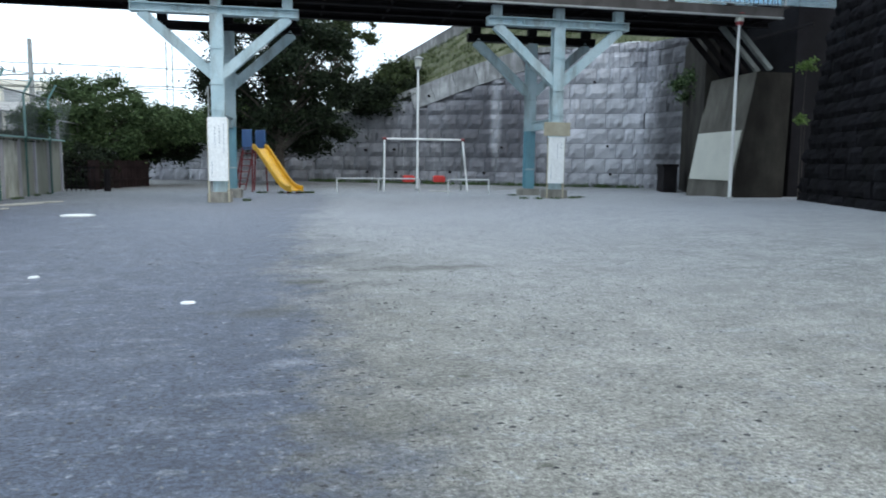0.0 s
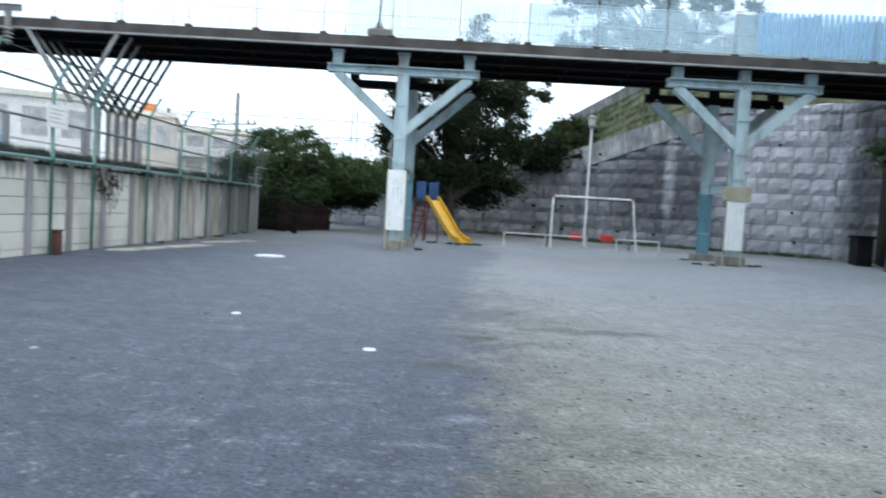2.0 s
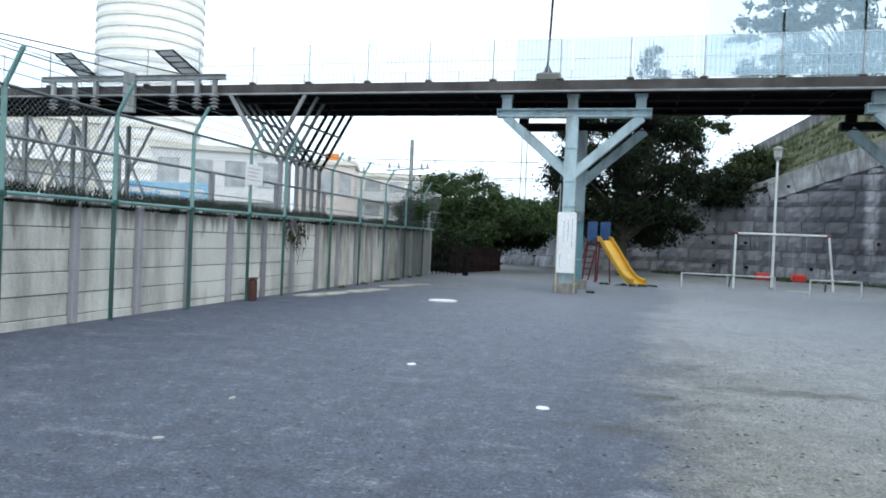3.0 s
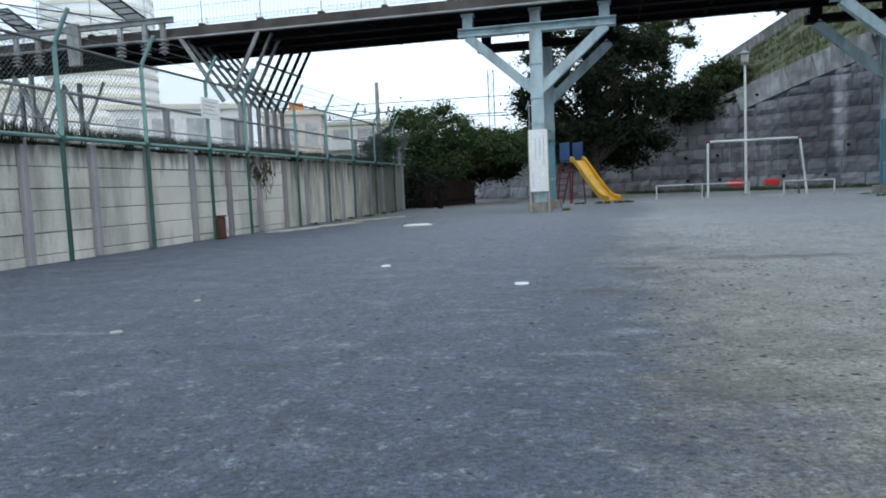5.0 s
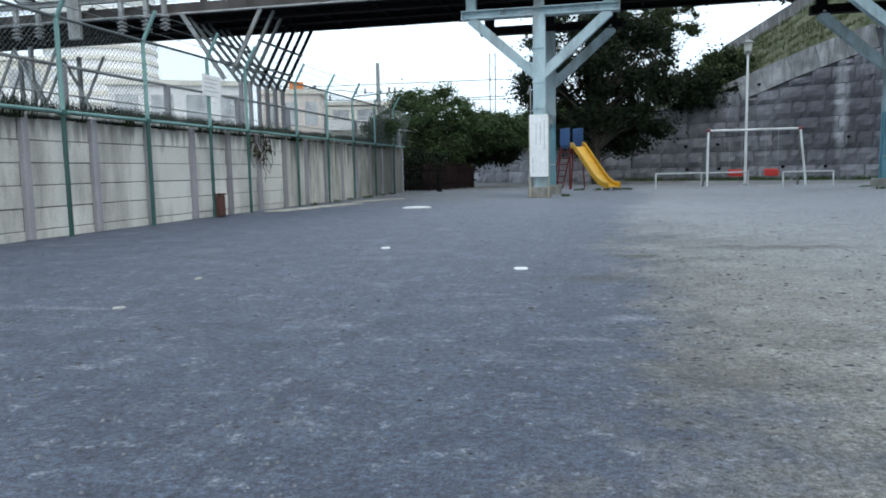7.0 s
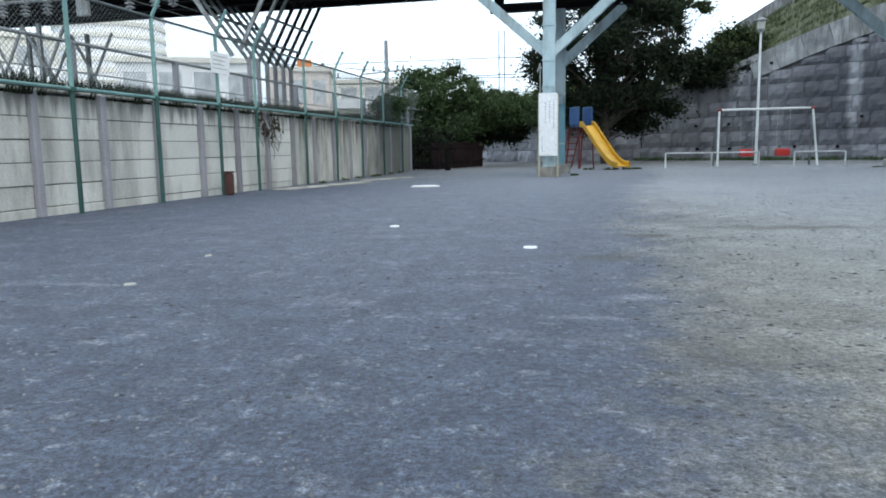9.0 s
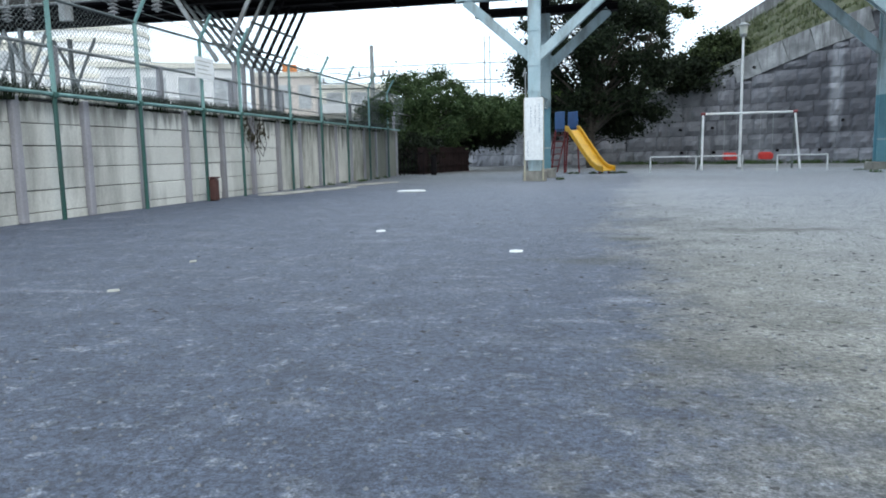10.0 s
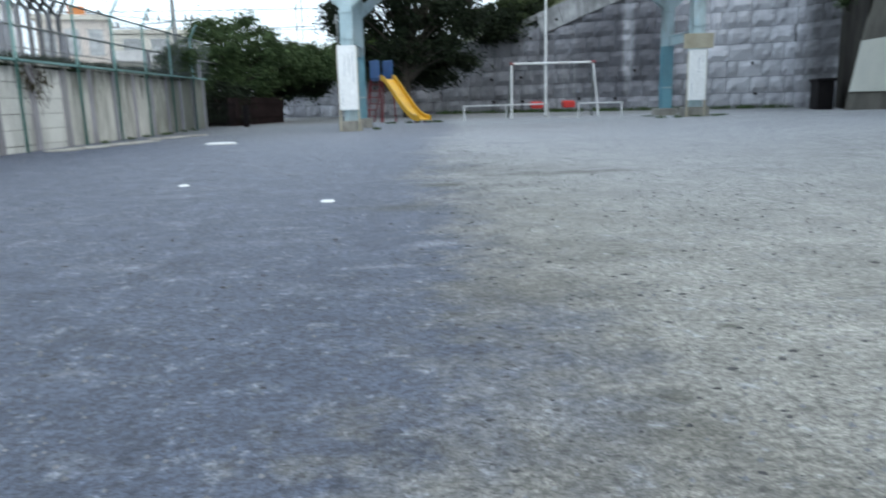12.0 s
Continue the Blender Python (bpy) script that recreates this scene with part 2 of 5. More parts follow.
def add_drips(m, colour, z_low, z_high, amount):
    """Dark drip streaks, narrow along the wall and long downwards, most of them starting at the coping."""
    n, l = m.node_tree.nodes, m.node_tree.links
    b = n["Principled BSDF"]
    old = b.inputs["Base Color"].links[0].from_socket
    geo = n.new("ShaderNodeNewGeometry")
    v = n.new("ShaderNodeVectorMath")
    v.operation = 'MULTIPLY'
    v.inputs[1].default_value = (6, 6, 0.7)
    l.new(geo.outputs["Position"], v.inputs[0])
    t = n.new("ShaderNodeTexNoise")
    t.inputs["Scale"].default_value = 1.0
    t.inputs["Detail"].default_value = 5
    l.new(v.outputs[0], t.inputs["Vector"])
    sep = n.new("ShaderNodeSeparateXYZ")
    l.new(geo.outputs["Position"], sep.inputs[0])
    up = n.new("ShaderNodeMapRange")
    up.inputs[1].default_value, up.inputs[2].default_value = z_low, z_high
    up.inputs[3].default_value, up.inputs[4].default_value = -0.22, 0.16
    l.new(sep.outputs[2], up.inputs[0])
    add = n.new("ShaderNodeMath")
    l.new(t.outputs[0], add.inputs[0])
    l.new(up.outputs[0], add.inputs[1])
    r = n.new("ShaderNodeMapRange")
    r.inputs[1].default_value, r.inputs[2].default_value = 0.48, 0.68
    r.inputs[4].default_value = amount
    l.new(add.outputs[0], r.inputs[0])
    mix = n.new("ShaderNodeMix")
    mix.data_type = 'RGBA'
    l.new(r.outputs[0], mix.inputs[0])
    l.new(old, mix.inputs[6])
    mix.inputs[7].default_value = (*colour, 1)
    l.new(mix.outputs[2], b.inputs["Base Color"])
    return m


add_drips(M_PANEL, (0.10, 0.10, 0.09), 1.15, 1.72, 0.7)
M_RENDERED = mat("streaked_grey_render", (0.60, 0.605, 0.56), (0.47, 0.475, 0.43), 0.9, 0.92, 0, 0.25, 25, (0.14, 0.145, 0.11), 1.1, 0.9, 0.2)
add_drips(M_RENDERED, (0.09, 0.092, 0.078), 0.4, 1.85, 0.8)
M_WALL_POST = mat("grey_concrete_post", (0.34, 0.34, 0.37), (0.28, 0.28, 0.305), 1.5, 0.9, 0, 0.15, 30, (0.12, 0.12, 0.11), 1.0, 0.4)
M_JOINT = mat("dark_joint", (0.10, 0.10, 0.095), None, 3, 0.95)
M_GREEN = mat("green_painted_steel", (0.018, 0.075, 0.062), (0.032, 0.105, 0.09), 2, 0.5, 0, 0.1, 40, (0.05, 0.05, 0.045), 1.5, 0.4)
M_TEAL = mat("faded_teal_paint", (0.15, 0.30, 0.29), (0.2, 0.36, 0.34), 2, 0.6, 0, 0.1, 40, (0.07, 0.1, 0.09), 1.5, 0.4)
M_WIRE = mat("galvanised_wire", (0.11, 0.13, 0.13), (0.08, 0.1, 0.1), 4, 0.6, 0.2)
M_STONE = mat("grey_retaining_block", (0.44, 0.445, 0.48), (0.28, 0.285, 0.315), 1.1, 0.92, 0, 0.9, 9, (0.10, 0.10, 0.12), 0.28, 0.8, 0.3)
add_drips(M_STONE, (0.085, 0.085, 0.10), 0.5, 9.0, 0.6)


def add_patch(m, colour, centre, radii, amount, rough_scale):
    """Broad ragged patch round one place: damp stains, and shade put into colour."""
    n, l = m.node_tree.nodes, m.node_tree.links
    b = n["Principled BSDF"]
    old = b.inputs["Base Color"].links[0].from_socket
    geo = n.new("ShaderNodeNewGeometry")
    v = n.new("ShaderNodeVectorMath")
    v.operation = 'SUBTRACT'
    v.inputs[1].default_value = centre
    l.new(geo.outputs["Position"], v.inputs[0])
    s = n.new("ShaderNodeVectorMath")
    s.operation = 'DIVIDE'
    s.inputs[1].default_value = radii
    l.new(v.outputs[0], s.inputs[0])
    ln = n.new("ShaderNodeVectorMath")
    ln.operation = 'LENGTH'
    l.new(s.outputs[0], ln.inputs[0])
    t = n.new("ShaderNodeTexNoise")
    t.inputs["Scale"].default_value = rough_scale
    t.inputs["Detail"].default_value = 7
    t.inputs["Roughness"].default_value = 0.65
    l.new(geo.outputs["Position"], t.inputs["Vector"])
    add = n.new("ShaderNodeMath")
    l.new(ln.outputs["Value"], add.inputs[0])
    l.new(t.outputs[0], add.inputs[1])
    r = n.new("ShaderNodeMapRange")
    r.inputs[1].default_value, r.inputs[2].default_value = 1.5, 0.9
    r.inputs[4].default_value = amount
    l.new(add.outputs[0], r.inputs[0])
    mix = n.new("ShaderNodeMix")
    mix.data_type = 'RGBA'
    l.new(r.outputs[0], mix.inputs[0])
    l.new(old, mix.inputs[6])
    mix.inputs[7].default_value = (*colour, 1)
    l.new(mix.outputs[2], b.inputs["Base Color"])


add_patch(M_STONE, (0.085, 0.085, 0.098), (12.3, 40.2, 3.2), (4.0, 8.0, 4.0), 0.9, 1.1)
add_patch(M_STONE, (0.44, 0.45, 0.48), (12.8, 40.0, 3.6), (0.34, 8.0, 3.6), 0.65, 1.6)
# paler stone near the corner
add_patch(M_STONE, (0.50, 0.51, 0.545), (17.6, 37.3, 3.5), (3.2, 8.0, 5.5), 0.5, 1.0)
# shade of the west-facing return wall, put into the stone colour
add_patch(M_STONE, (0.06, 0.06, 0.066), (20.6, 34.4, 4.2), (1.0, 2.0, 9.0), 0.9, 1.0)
# darker stone towards the west end
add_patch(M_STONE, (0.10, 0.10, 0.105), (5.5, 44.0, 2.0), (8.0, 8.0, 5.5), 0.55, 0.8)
add_patch(M_PANEL, (0.20, 0.20, 0.165), (-6.9, 25.0, 0.6), (5.0, 8.0, 2.2), 0.75, 1.1)
# grime plus overhanging shrub shade, both put into the wall-end render
add_patch(M_RENDERED, (0.13, 0.135, 0.105), (-6.9, 27.5, 0.8), (3.0, 4.5, 3.0), 0.8, 1.1)
M_CAP = mat("rough_cast_capping", (0.40, 0.405, 0.41), (0.24, 0.245, 0.25), 1.6, 0.92, 0, 0.8, 10, (0.11, 0.11, 0.105), 1.1, 0.85, 0.2)
add_drips(M_CAP, (0.10, 0.10, 0.10), 3.5, 8.0, 0.7)
M_STONE_JOINT = mat("deep_mortar_joint", (0.12, 0.12, 0.13), None, 2, 0.95)
# dark stone with the shade of wall and recess put into its colour
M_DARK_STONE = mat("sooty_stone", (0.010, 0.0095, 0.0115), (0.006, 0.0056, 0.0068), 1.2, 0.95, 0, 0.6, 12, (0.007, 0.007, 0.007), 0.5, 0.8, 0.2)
M_CONCRETE = mat("stained_concrete", (0.22, 0.215, 0.195), (0.16, 0.155, 0.14), 0.9, 0.9, 0, 0.3, 20, (0.07, 0.068, 0.06), 0.6, 0.7)
# dirt and occlusion shade together in one dark concrete colour
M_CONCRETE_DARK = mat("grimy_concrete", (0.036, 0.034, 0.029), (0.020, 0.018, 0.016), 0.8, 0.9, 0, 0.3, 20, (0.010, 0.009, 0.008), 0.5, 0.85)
# low specular so the shade in these colours stays dark
for dark_mat in (M_DARK_STONE, M_CONCRETE_DARK, M_STEEL_DARK):
    dark_mat.node_tree.nodes["Principled BSDF"].inputs["Specular IOR Level"].default_value = 0.1
M_ABUTMENT = mat("weathered_abutment_concrete", (0.12, 0.115, 0.098), (0.075, 0.07, 0.06), 0.8, 0.92, 0, 0.35, 18, (0.03, 0.028, 0.024), 0.7, 0.8)
M_PALE_PATCH = mat("pale_repair_panel", (0.47, 0.48, 0.43), (0.43, 0.44, 0.40), 1.5, 0.85, 0, 0.08, 30, None)
M_PLINTH = mat("plinth_concrete", (0.30, 0.29, 0.26), (0.22, 0.21, 0.19), 3, 0.92, 0, 0.4, 25, (0.10, 0.10, 0.08), 2, 0.6)
M_WHITE = mat("white_signboard", (0.78, 0.80, 0.80), (0.72, 0.74, 0.74), 2, 0.5, 0, 0.02, 20, None)
M_INK = mat("grey_lettering", (0.34, 0.39, 0.45), None, 3, 0.7)
M_TAN = mat("faded_tan_board", (0.42, 0.39, 0.30), (0.34, 0.31, 0.23), 3, 0.8)
M_WHITE_POLE = mat("white_painted_pole", (0.72, 0.74, 0.74), (0.60, 0.62, 0.62), 2, 0.5, 0, 0.05, 30, (0.25, 0.22, 0.19), 1.5, 0.4)
M_YELLOW = mat("yellow_plastic", (0.72, 0.40, 0.02), (0.63, 0.33, 0.015), 2, 0.4, 0, 0.04, 20, (0.40, 0.24, 0.05), 1.5, 0.35)
M_BLUE = mat("blue_painted_panel", (0.035, 0.10, 0.24), (0.028, 0.08, 0.20), 3, 0.5, 0, 0.05, 20, None)
M_RED = mat("dark_red_paint", (0.20, 0.025, 0.03), (0.14, 0.018, 0.02), 3, 0.55)
M_RED_SEAT = mat("bright_red_plastic", (0.62, 0.04, 0.03), (0.5, 0.03, 0.025), 3, 0.4)
M_BROWN = mat("red_brown_box", (0.085, 0.035, 0.028), (0.06, 0.026, 0.022), 3, 0.8)
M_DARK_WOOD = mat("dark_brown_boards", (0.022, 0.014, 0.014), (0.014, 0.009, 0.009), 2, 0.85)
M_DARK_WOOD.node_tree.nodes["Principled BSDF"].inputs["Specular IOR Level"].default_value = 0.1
M_BARK = mat("bark", (0.06, 0.05, 0.04), (0.035, 0.03, 0.025), 3, 0.95, 0, 0.8, 15)
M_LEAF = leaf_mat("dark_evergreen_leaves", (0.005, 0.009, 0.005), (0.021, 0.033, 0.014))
M_OLIVE = leaf_mat("olive_evergreen_leaves", (0.014, 0.022, 0.009), (0.062, 0.085, 0.032))
M_BUSH = leaf_mat("mid_green_leaves", (0.024, 0.045, 0.018), (0.088, 0.135, 0.055))
M_LIME = leaf_mat("light_green_leaves", (0.06, 0.11, 0.025), (0.16, 0.24, 0.07))
M_GRASS = leaf_mat("dry_green_grass", (0.035, 0.05, 0.02), (0.13, 0.15, 0.075))
M_SOIL = mat("grassy_bank", (0.15, 0.155, 0.105), (0.075, 0.09, 0.045), 0.9, 0.95, 0, 0.5, 12, (0.17, 0.16, 0.11), 0.8, 0.5)
# screen tints also carry the bright-sky haze seen over the trees
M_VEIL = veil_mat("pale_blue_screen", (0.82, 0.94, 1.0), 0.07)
M_VEIL_BLUE = veil_mat("blue_mesh_screen", (0.70, 0.90, 1.0), 0.25)
M_VEIL_DENSE = veil_mat("blue_corrugated_sheet", (0.55, 0.80, 1.0), 0.72)
# far glass and walls kept pale: bright haze put into their colours
M_GLASS_FAR = mat("pale_curtained_glass", (0.55, 0.58, 0.60), None, 2, 0.25)
M_BEIGE = mat("beige_render", (0.80, 0.78, 0.70), (0.72, 0.70, 0.62), 0.3, 0.9, 0, 0.05, 5, None)
M_TOWER = mat("pale_tower_cladding", (0.84, 0.85, 0.85), (0.78, 0.79, 0.79), 0.1, 0.7, 0, 0.02, 3, None)
M_BAND = mat("tan_band", (0.50, 0.45, 0.34), None, 0.2, 0.8)
M_SALMON = mat("faded_salmon_render", (0.82, 0.74, 0.67), (0.75, 0.68, 0.62), 0.5, 0.8)
M_ORANGE = mat("orange_panel", (0.70, 0.25, 0.06), (0.60, 0.2, 0.05), 1, 0.7)
M_SKYBLUE = mat("blue_hoarding", (0.16, 0.50, 0.80), (0.42, 0.68, 0.85), 0.4, 0.6)
M_INSULATOR = mat("grey_porcelain", (0.30, 0.31, 0.32), None, 3, 0.35)
M_PEBBLE = mat("grey_pebbles", (0.22, 0.228, 0.245), (0.11, 0.115, 0.125), 30, 0.9, 0, 0.1, 60, None)
M_PIER = mat("weathered_grey_green_steel", (0.13, 0.15, 0.145), (0.19, 0.21, 0.205), 2, 0.6, 0.1, 0.1, 30, (0.06, 0.05, 0.045), 1.5, 0.6)
M_STRIP = mat("dusty_concrete_strip", (0.50, 0.49, 0.44), (0.36, 0.355, 0.32), 3, 0.95, 0, 0.3, 20, (0.14, 0.14, 0.13), 2.5, 0.6)
M_CLOD = mat("dark_clods", (0.042, 0.043, 0.047), (0.08, 0.08, 0.082), 20, 0.95, 0, 0.2, 60, None)
M_BLUE_STEEL = mat("saturated_blue_paint", (0.13, 0.31, 0.38), (0.17, 0.36, 0.43), 2, 0.55, 0, 0.1, 30, (0.08, 0.1, 0.1), 1.2, 0.5)
M_BALUSTER = mat("pale_blue_bars", (0.66, 0.80, 0.88), (0.58, 0.74, 0.84), 3, 0.6)
M_BARKLEAF = leaf_mat("withered_leaves", (0.03, 0.028, 0.018), (0.09, 0.08, 0.05))


# ---- building blocks ----
def box(bm, x0, x1, y0, y1, z0, z1, m=None, bevel=0.0):
    made = bmesh.ops.create_cube(bm, size=1.0)["verts"]
    for v in made:
        v.co = Vector((x0 + (v.co.x + 0.5) * (x1 - x0), y0 + (v.co.y + 0.5) * (y1 - y0), z0 + (v.co.z + 0.5) * (z1 - z0)))
        if m is not None:
            v.co = m @ v.co
    if bevel:
        edges = list({e for v in made for e in v.link_edges})
        bmesh.ops.bevel(bm, geom=edges, offset=bevel, segments=1, affect='EDGES', profile=0.5)
    return made


def rod(bm, p, q, r, n=8, r2=None):
    p, q = Vector(p), Vector(q)
    d = q - p
    turn = d.to_track_quat('Z', 'Y').to_matrix().to_4x4()
    return bmesh.ops.create_cone(bm, cap_ends=True, segments=n, radius1=r, radius2=r if r2 is None else r2, depth=d.length,
                                 matrix=Matrix.Translation((p + q) / 2) @ turn)["verts"]


def beam(bm, p, q, w, h, up=(0, 1, 0)):
    """A square bar from p to q, w wide across 'up' and h along it."""
    p, q, up = Vector(p), Vector(q), Vector(up)
    d = (q - p).normalized()
    side = d.cross(up).normalized()
    up = side.cross(d)
    vs = []
    for c in (p, q):
        for a, b in ((-1, -1), (1, -1), (1, 1), (-1, 1)):
            vs.append(bm.verts.new(c + side * (a * w / 2) + up * (b * h / 2)))
    for f in ((3, 2, 1, 0), (4, 5, 6, 7), (0, 1, 5, 4), (1, 2, 6, 5), (2, 3, 7, 6), (3, 0, 4, 7)):
        bm.faces.new([vs[i] for i in f])


def extrude(bm, outline, p, q, side, up):
    """Sweep a closed outline of (side, up) offsets from p to q."""
    rings = [[bm.verts.new(c + side * a + up * b) for a, b in outline] for c in (p, q)]
    n = len(outline)
    for i in range(n):
        j = (i + 1) % n
        bm.faces.new((rings[0][i], rings[0][j], rings[1][j], rings[1][i]))
    bm.faces.new(rings[0][::-1])
    bm.faces.new(rings[1])


def i_beam(bm, p, q, w, h, t=0.025, up=(0, 1, 0)):
    """A rolled section: two flanges w wide, h apart along 'up', and a web."""
    p, q, up = Vector(p), Vector(q), Vector(up)
    d = (q - p).normalized()
    side = d.cross(up).normalized()
    up = side.cross(d)
    a, b, c, e = w / 2, t / 2, h / 2, h / 2 - t
    extrude(bm, [(-a, -c), (a, -c), (a, -e), (b, -e), (b, e), (a, e), (a, c), (-a, c), (-a, e), (-b, e), (-b, -e), (-a, -e)], p, q, side, up)


def mesh_of(name, bm, material, smooth=False):
    bmesh.ops.recalc_face_normals(bm, faces=bm.faces)
    me = bpy.data.meshes.new(name)
    bm.to_mesh(me)
    bm.free()
    me.materials.append(material)
    if smooth:
        for p in me.polygons:
            p.use_smooth = True
    return me


def part(name, bm, material, parent, label="", smooth=False):
    ob = new(name, mesh_of(name, bm, material, smooth))
    ob.parent = parent
    return tagged(ob, label)


def thing(name, m, label, category, group="", kind=""):
    ob = new(name)
    ob.empty_display_size = 0.2
    ob.matrix_world = m
    return tagged(ob, label, category, group, kind)


def single(name, bm, material, label, category="", group="", kind="", smooth=False, m=None):
    ob = new(name, mesh_of(name, bm, material, smooth))
    if m is not None:
        ob.matrix_world = m
    return tagged(ob, label, category, group, kind)


def smooth_step(a, b, x):
    k = min(1, max(0, (x - a) / (b - a)))
    return k * k * (3 - 2 * k)


def ground_z(x, y):
    return 0.15 * smooth_step(6, 9.5, x) * (1 - smooth_step(23, 27, y))


# ---- ground ----
def build_ground():
    bm = bmesh.new()
    xs = [-900, -300, -100, -40] + [-20 + i for i in range(46)] + [40, 100, 300, 900]
    ys = [-300, -100, -40] + [-20 + i for i in range(71)] + [80, 200, 500, 1500]
    grid = [[bm.verts.new((x, y, ground_z(x, y))) for y in ys] for x in xs]
    for i in range(len(xs) - 1):
        for j in range(len(ys) - 1):
            bm.faces.new((grid[i][j], grid[i + 1][j], grid[i + 1][j + 1], grid[i][j + 1]))
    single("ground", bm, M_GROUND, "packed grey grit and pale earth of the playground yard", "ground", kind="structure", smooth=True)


build_ground()

# ---- the west wall of precast panels ----
WALL_X = -6.86


def build_west_wall():
    wall = thing("wall_west", pose(WALL_X, 0, 0), "stained precast concrete panel wall with slim posts", "wall", kind="structure")
    bm = bmesh.new()
    box(bm, -0.20, -0.06, -6, 29.4, 0, 1.78)
    part("backing", bm, M_JOINT, wall)
    pitch, first = 1.455, -5.73
    bm = bmesh.new()
    box(bm, -0.025, 0.025, 0, pitch - 0.13, 0, 0.312, None, 0.008)
    shared = mesh_of("panel", bm, M_PANEL)
    bm = bmesh.new()
    box(bm, -0.025, 0.025, 0, pitch - 0.13, 0, 1.955, None, 0.008)
    tall = mesh_of("panel", bm, M_RENDERED)
    bm = bmesh.new()
    box(bm, -0.05, 0.05, -0.065, 0.065, 0, 1.80, None, 0.012)
    shared_post = mesh_of("post", bm, M_WALL_POST)
    k = 0
    while first + k * pitch < 29.2:
        y = first + k * pitch
        post = new("post", shared_post)
        post.parent = wall
        post.location = (0.02 if y < 18 else 0.0, y, 0)
        if y + pitch < 29.6:
            # stacked planks, and plain rendered bays beyond the middle of the wall
            for c in range(6 if y < 17.2 else 1):
                p = new("panel", shared if y < 17.2 else tall)
                p.parent = wall
                p.location = (-0.035 + 0.008 * math.sin(7.1 * k + 3.3 * c), y + 0.065, -0.187 + 0.322 * c)
        k += 1
    bm = bmesh.new()
    box(bm, -0.09, 0.03, -6, 29.4, 1.775, 1.825, None, 0.012)
    part("coping", bm, M_RENDERED, wall, "dirty concrete coping")


build_west_wall()


def build_green_fence():
    fence = thing("chain_link_fence", pose(-6.66, 0, 0), "green steel fence with chain-link mesh and cranked posts along the wall", "fence")
    ys = [-1.3, 0.9, 3.0, 5.1, 7.3, 9.42, 11.5, 13.62, 15.25, 18.02, 20.25, 22.55, 24.9, 27.3]
    bm = bmesh.new()
    rod(bm, (0, 0, 0), (0, 0, 1.83), 0.035)
    low = mesh_of("post", bm, M_GREEN)
    bm = bmesh.new()
    rod(bm, (0, 0, 1.83), (0, 0, 3.2), 0.036)
    rod(bm, (0, 0, 3.18), (0.28, 0, 3.68), 0.032)
    high = mesh_of("post_top", bm, M_TEAL)
    bm = bmesh.new()
    box(bm, -0.05, 0.05, -0.05, 0.05, 1.79, 1.87, None, 0.01)
    clamp = mesh_of("clamp", bm, M_GREEN)
    for y in ys:
        for data in (low, high, clamp):
            o = new(data.name.split(".")[0], data)
            o.parent = fence
            o.location = (0, y, 0)
    for z, r, m, name in ((1.84, 0.028, M_TEAL, "rail"), (3.2, 0.024, M_WIRE, "rail")):
        bm = bmesh.new()
        rod(bm, (0, -6, z), (0, 29, z), r)
        part(name, bm, m, fence)
    bm = bmesh.new()
    for k, z in ((0.09, 3.36), (0.17, 3.5), (0.25, 3.64)):
        rod(bm, (k, -6, z), (k, 29, z), 0.006, 4)
    part("barbed_wire", bm, M_WIRE, fence)
    # woven wire, as crossing strands
    verts, faces = [], []

    def strand(y0, z0, y1, z1):
        a = len(verts)
        r = 0.0032
        for y, z in ((y0, z0), (y1, z1)):
            verts.extend(((-r, y, z - r), (r, y, z - r), (0, y, z + r)))
        faces.extend(((a, a + 1, a + 4, a + 3), (a + 1, a + 2, a + 5, a + 4), (a + 2, a, a + 3, a + 5)))

    h, z0 = 1.34, 1.85
    y = -4.0
    while y < 28.8:
        strand(y, z0, y + h, z0 + h)
        strand(y + h, z0, y, z0 + h)
        y += 0.085
    me = bpy.data.meshes.new("mesh")
    me.from_pydata(verts, [], faces)
    me.materials.append(M_WIRE)
    o = new("mesh", me)
    o.parent = fence
    tagged(o, "galvanised chain-link mesh", kind="stuff")


build_green_fence()


def build_track_fence():
    fence = thing("track_fence", pose(-7.35, 0, 0), "grey post-and-rail fence behind the concrete wall", "fence")
    bm = bmesh.new()
    box(bm, -0.05, 0.05, -0.05, 0.05, 0, 2.68, None, 0.01)
    shared = mesh_of("post", bm, M_WALL_POST)
    for k in range(13):
        o = new("post", shared)
        o.parent = fence
        o.location = (0, -1.3 + 2.91 * k, 0)
    for z in (2.66, 2.2):
        bm = bmesh.new()
        rod(bm, (0, -6, z), (0, 34, z), 0.03 if z > 2.5 else 0.012)
        part("rail", bm, M_GREY_STEEL, fence)


build_track_fence()


# ---- the footbridge ----
BR = pose(-0.65, 22.0, 0, 0, 0, -0.6)
U0, U1 = -24.0, 17.7


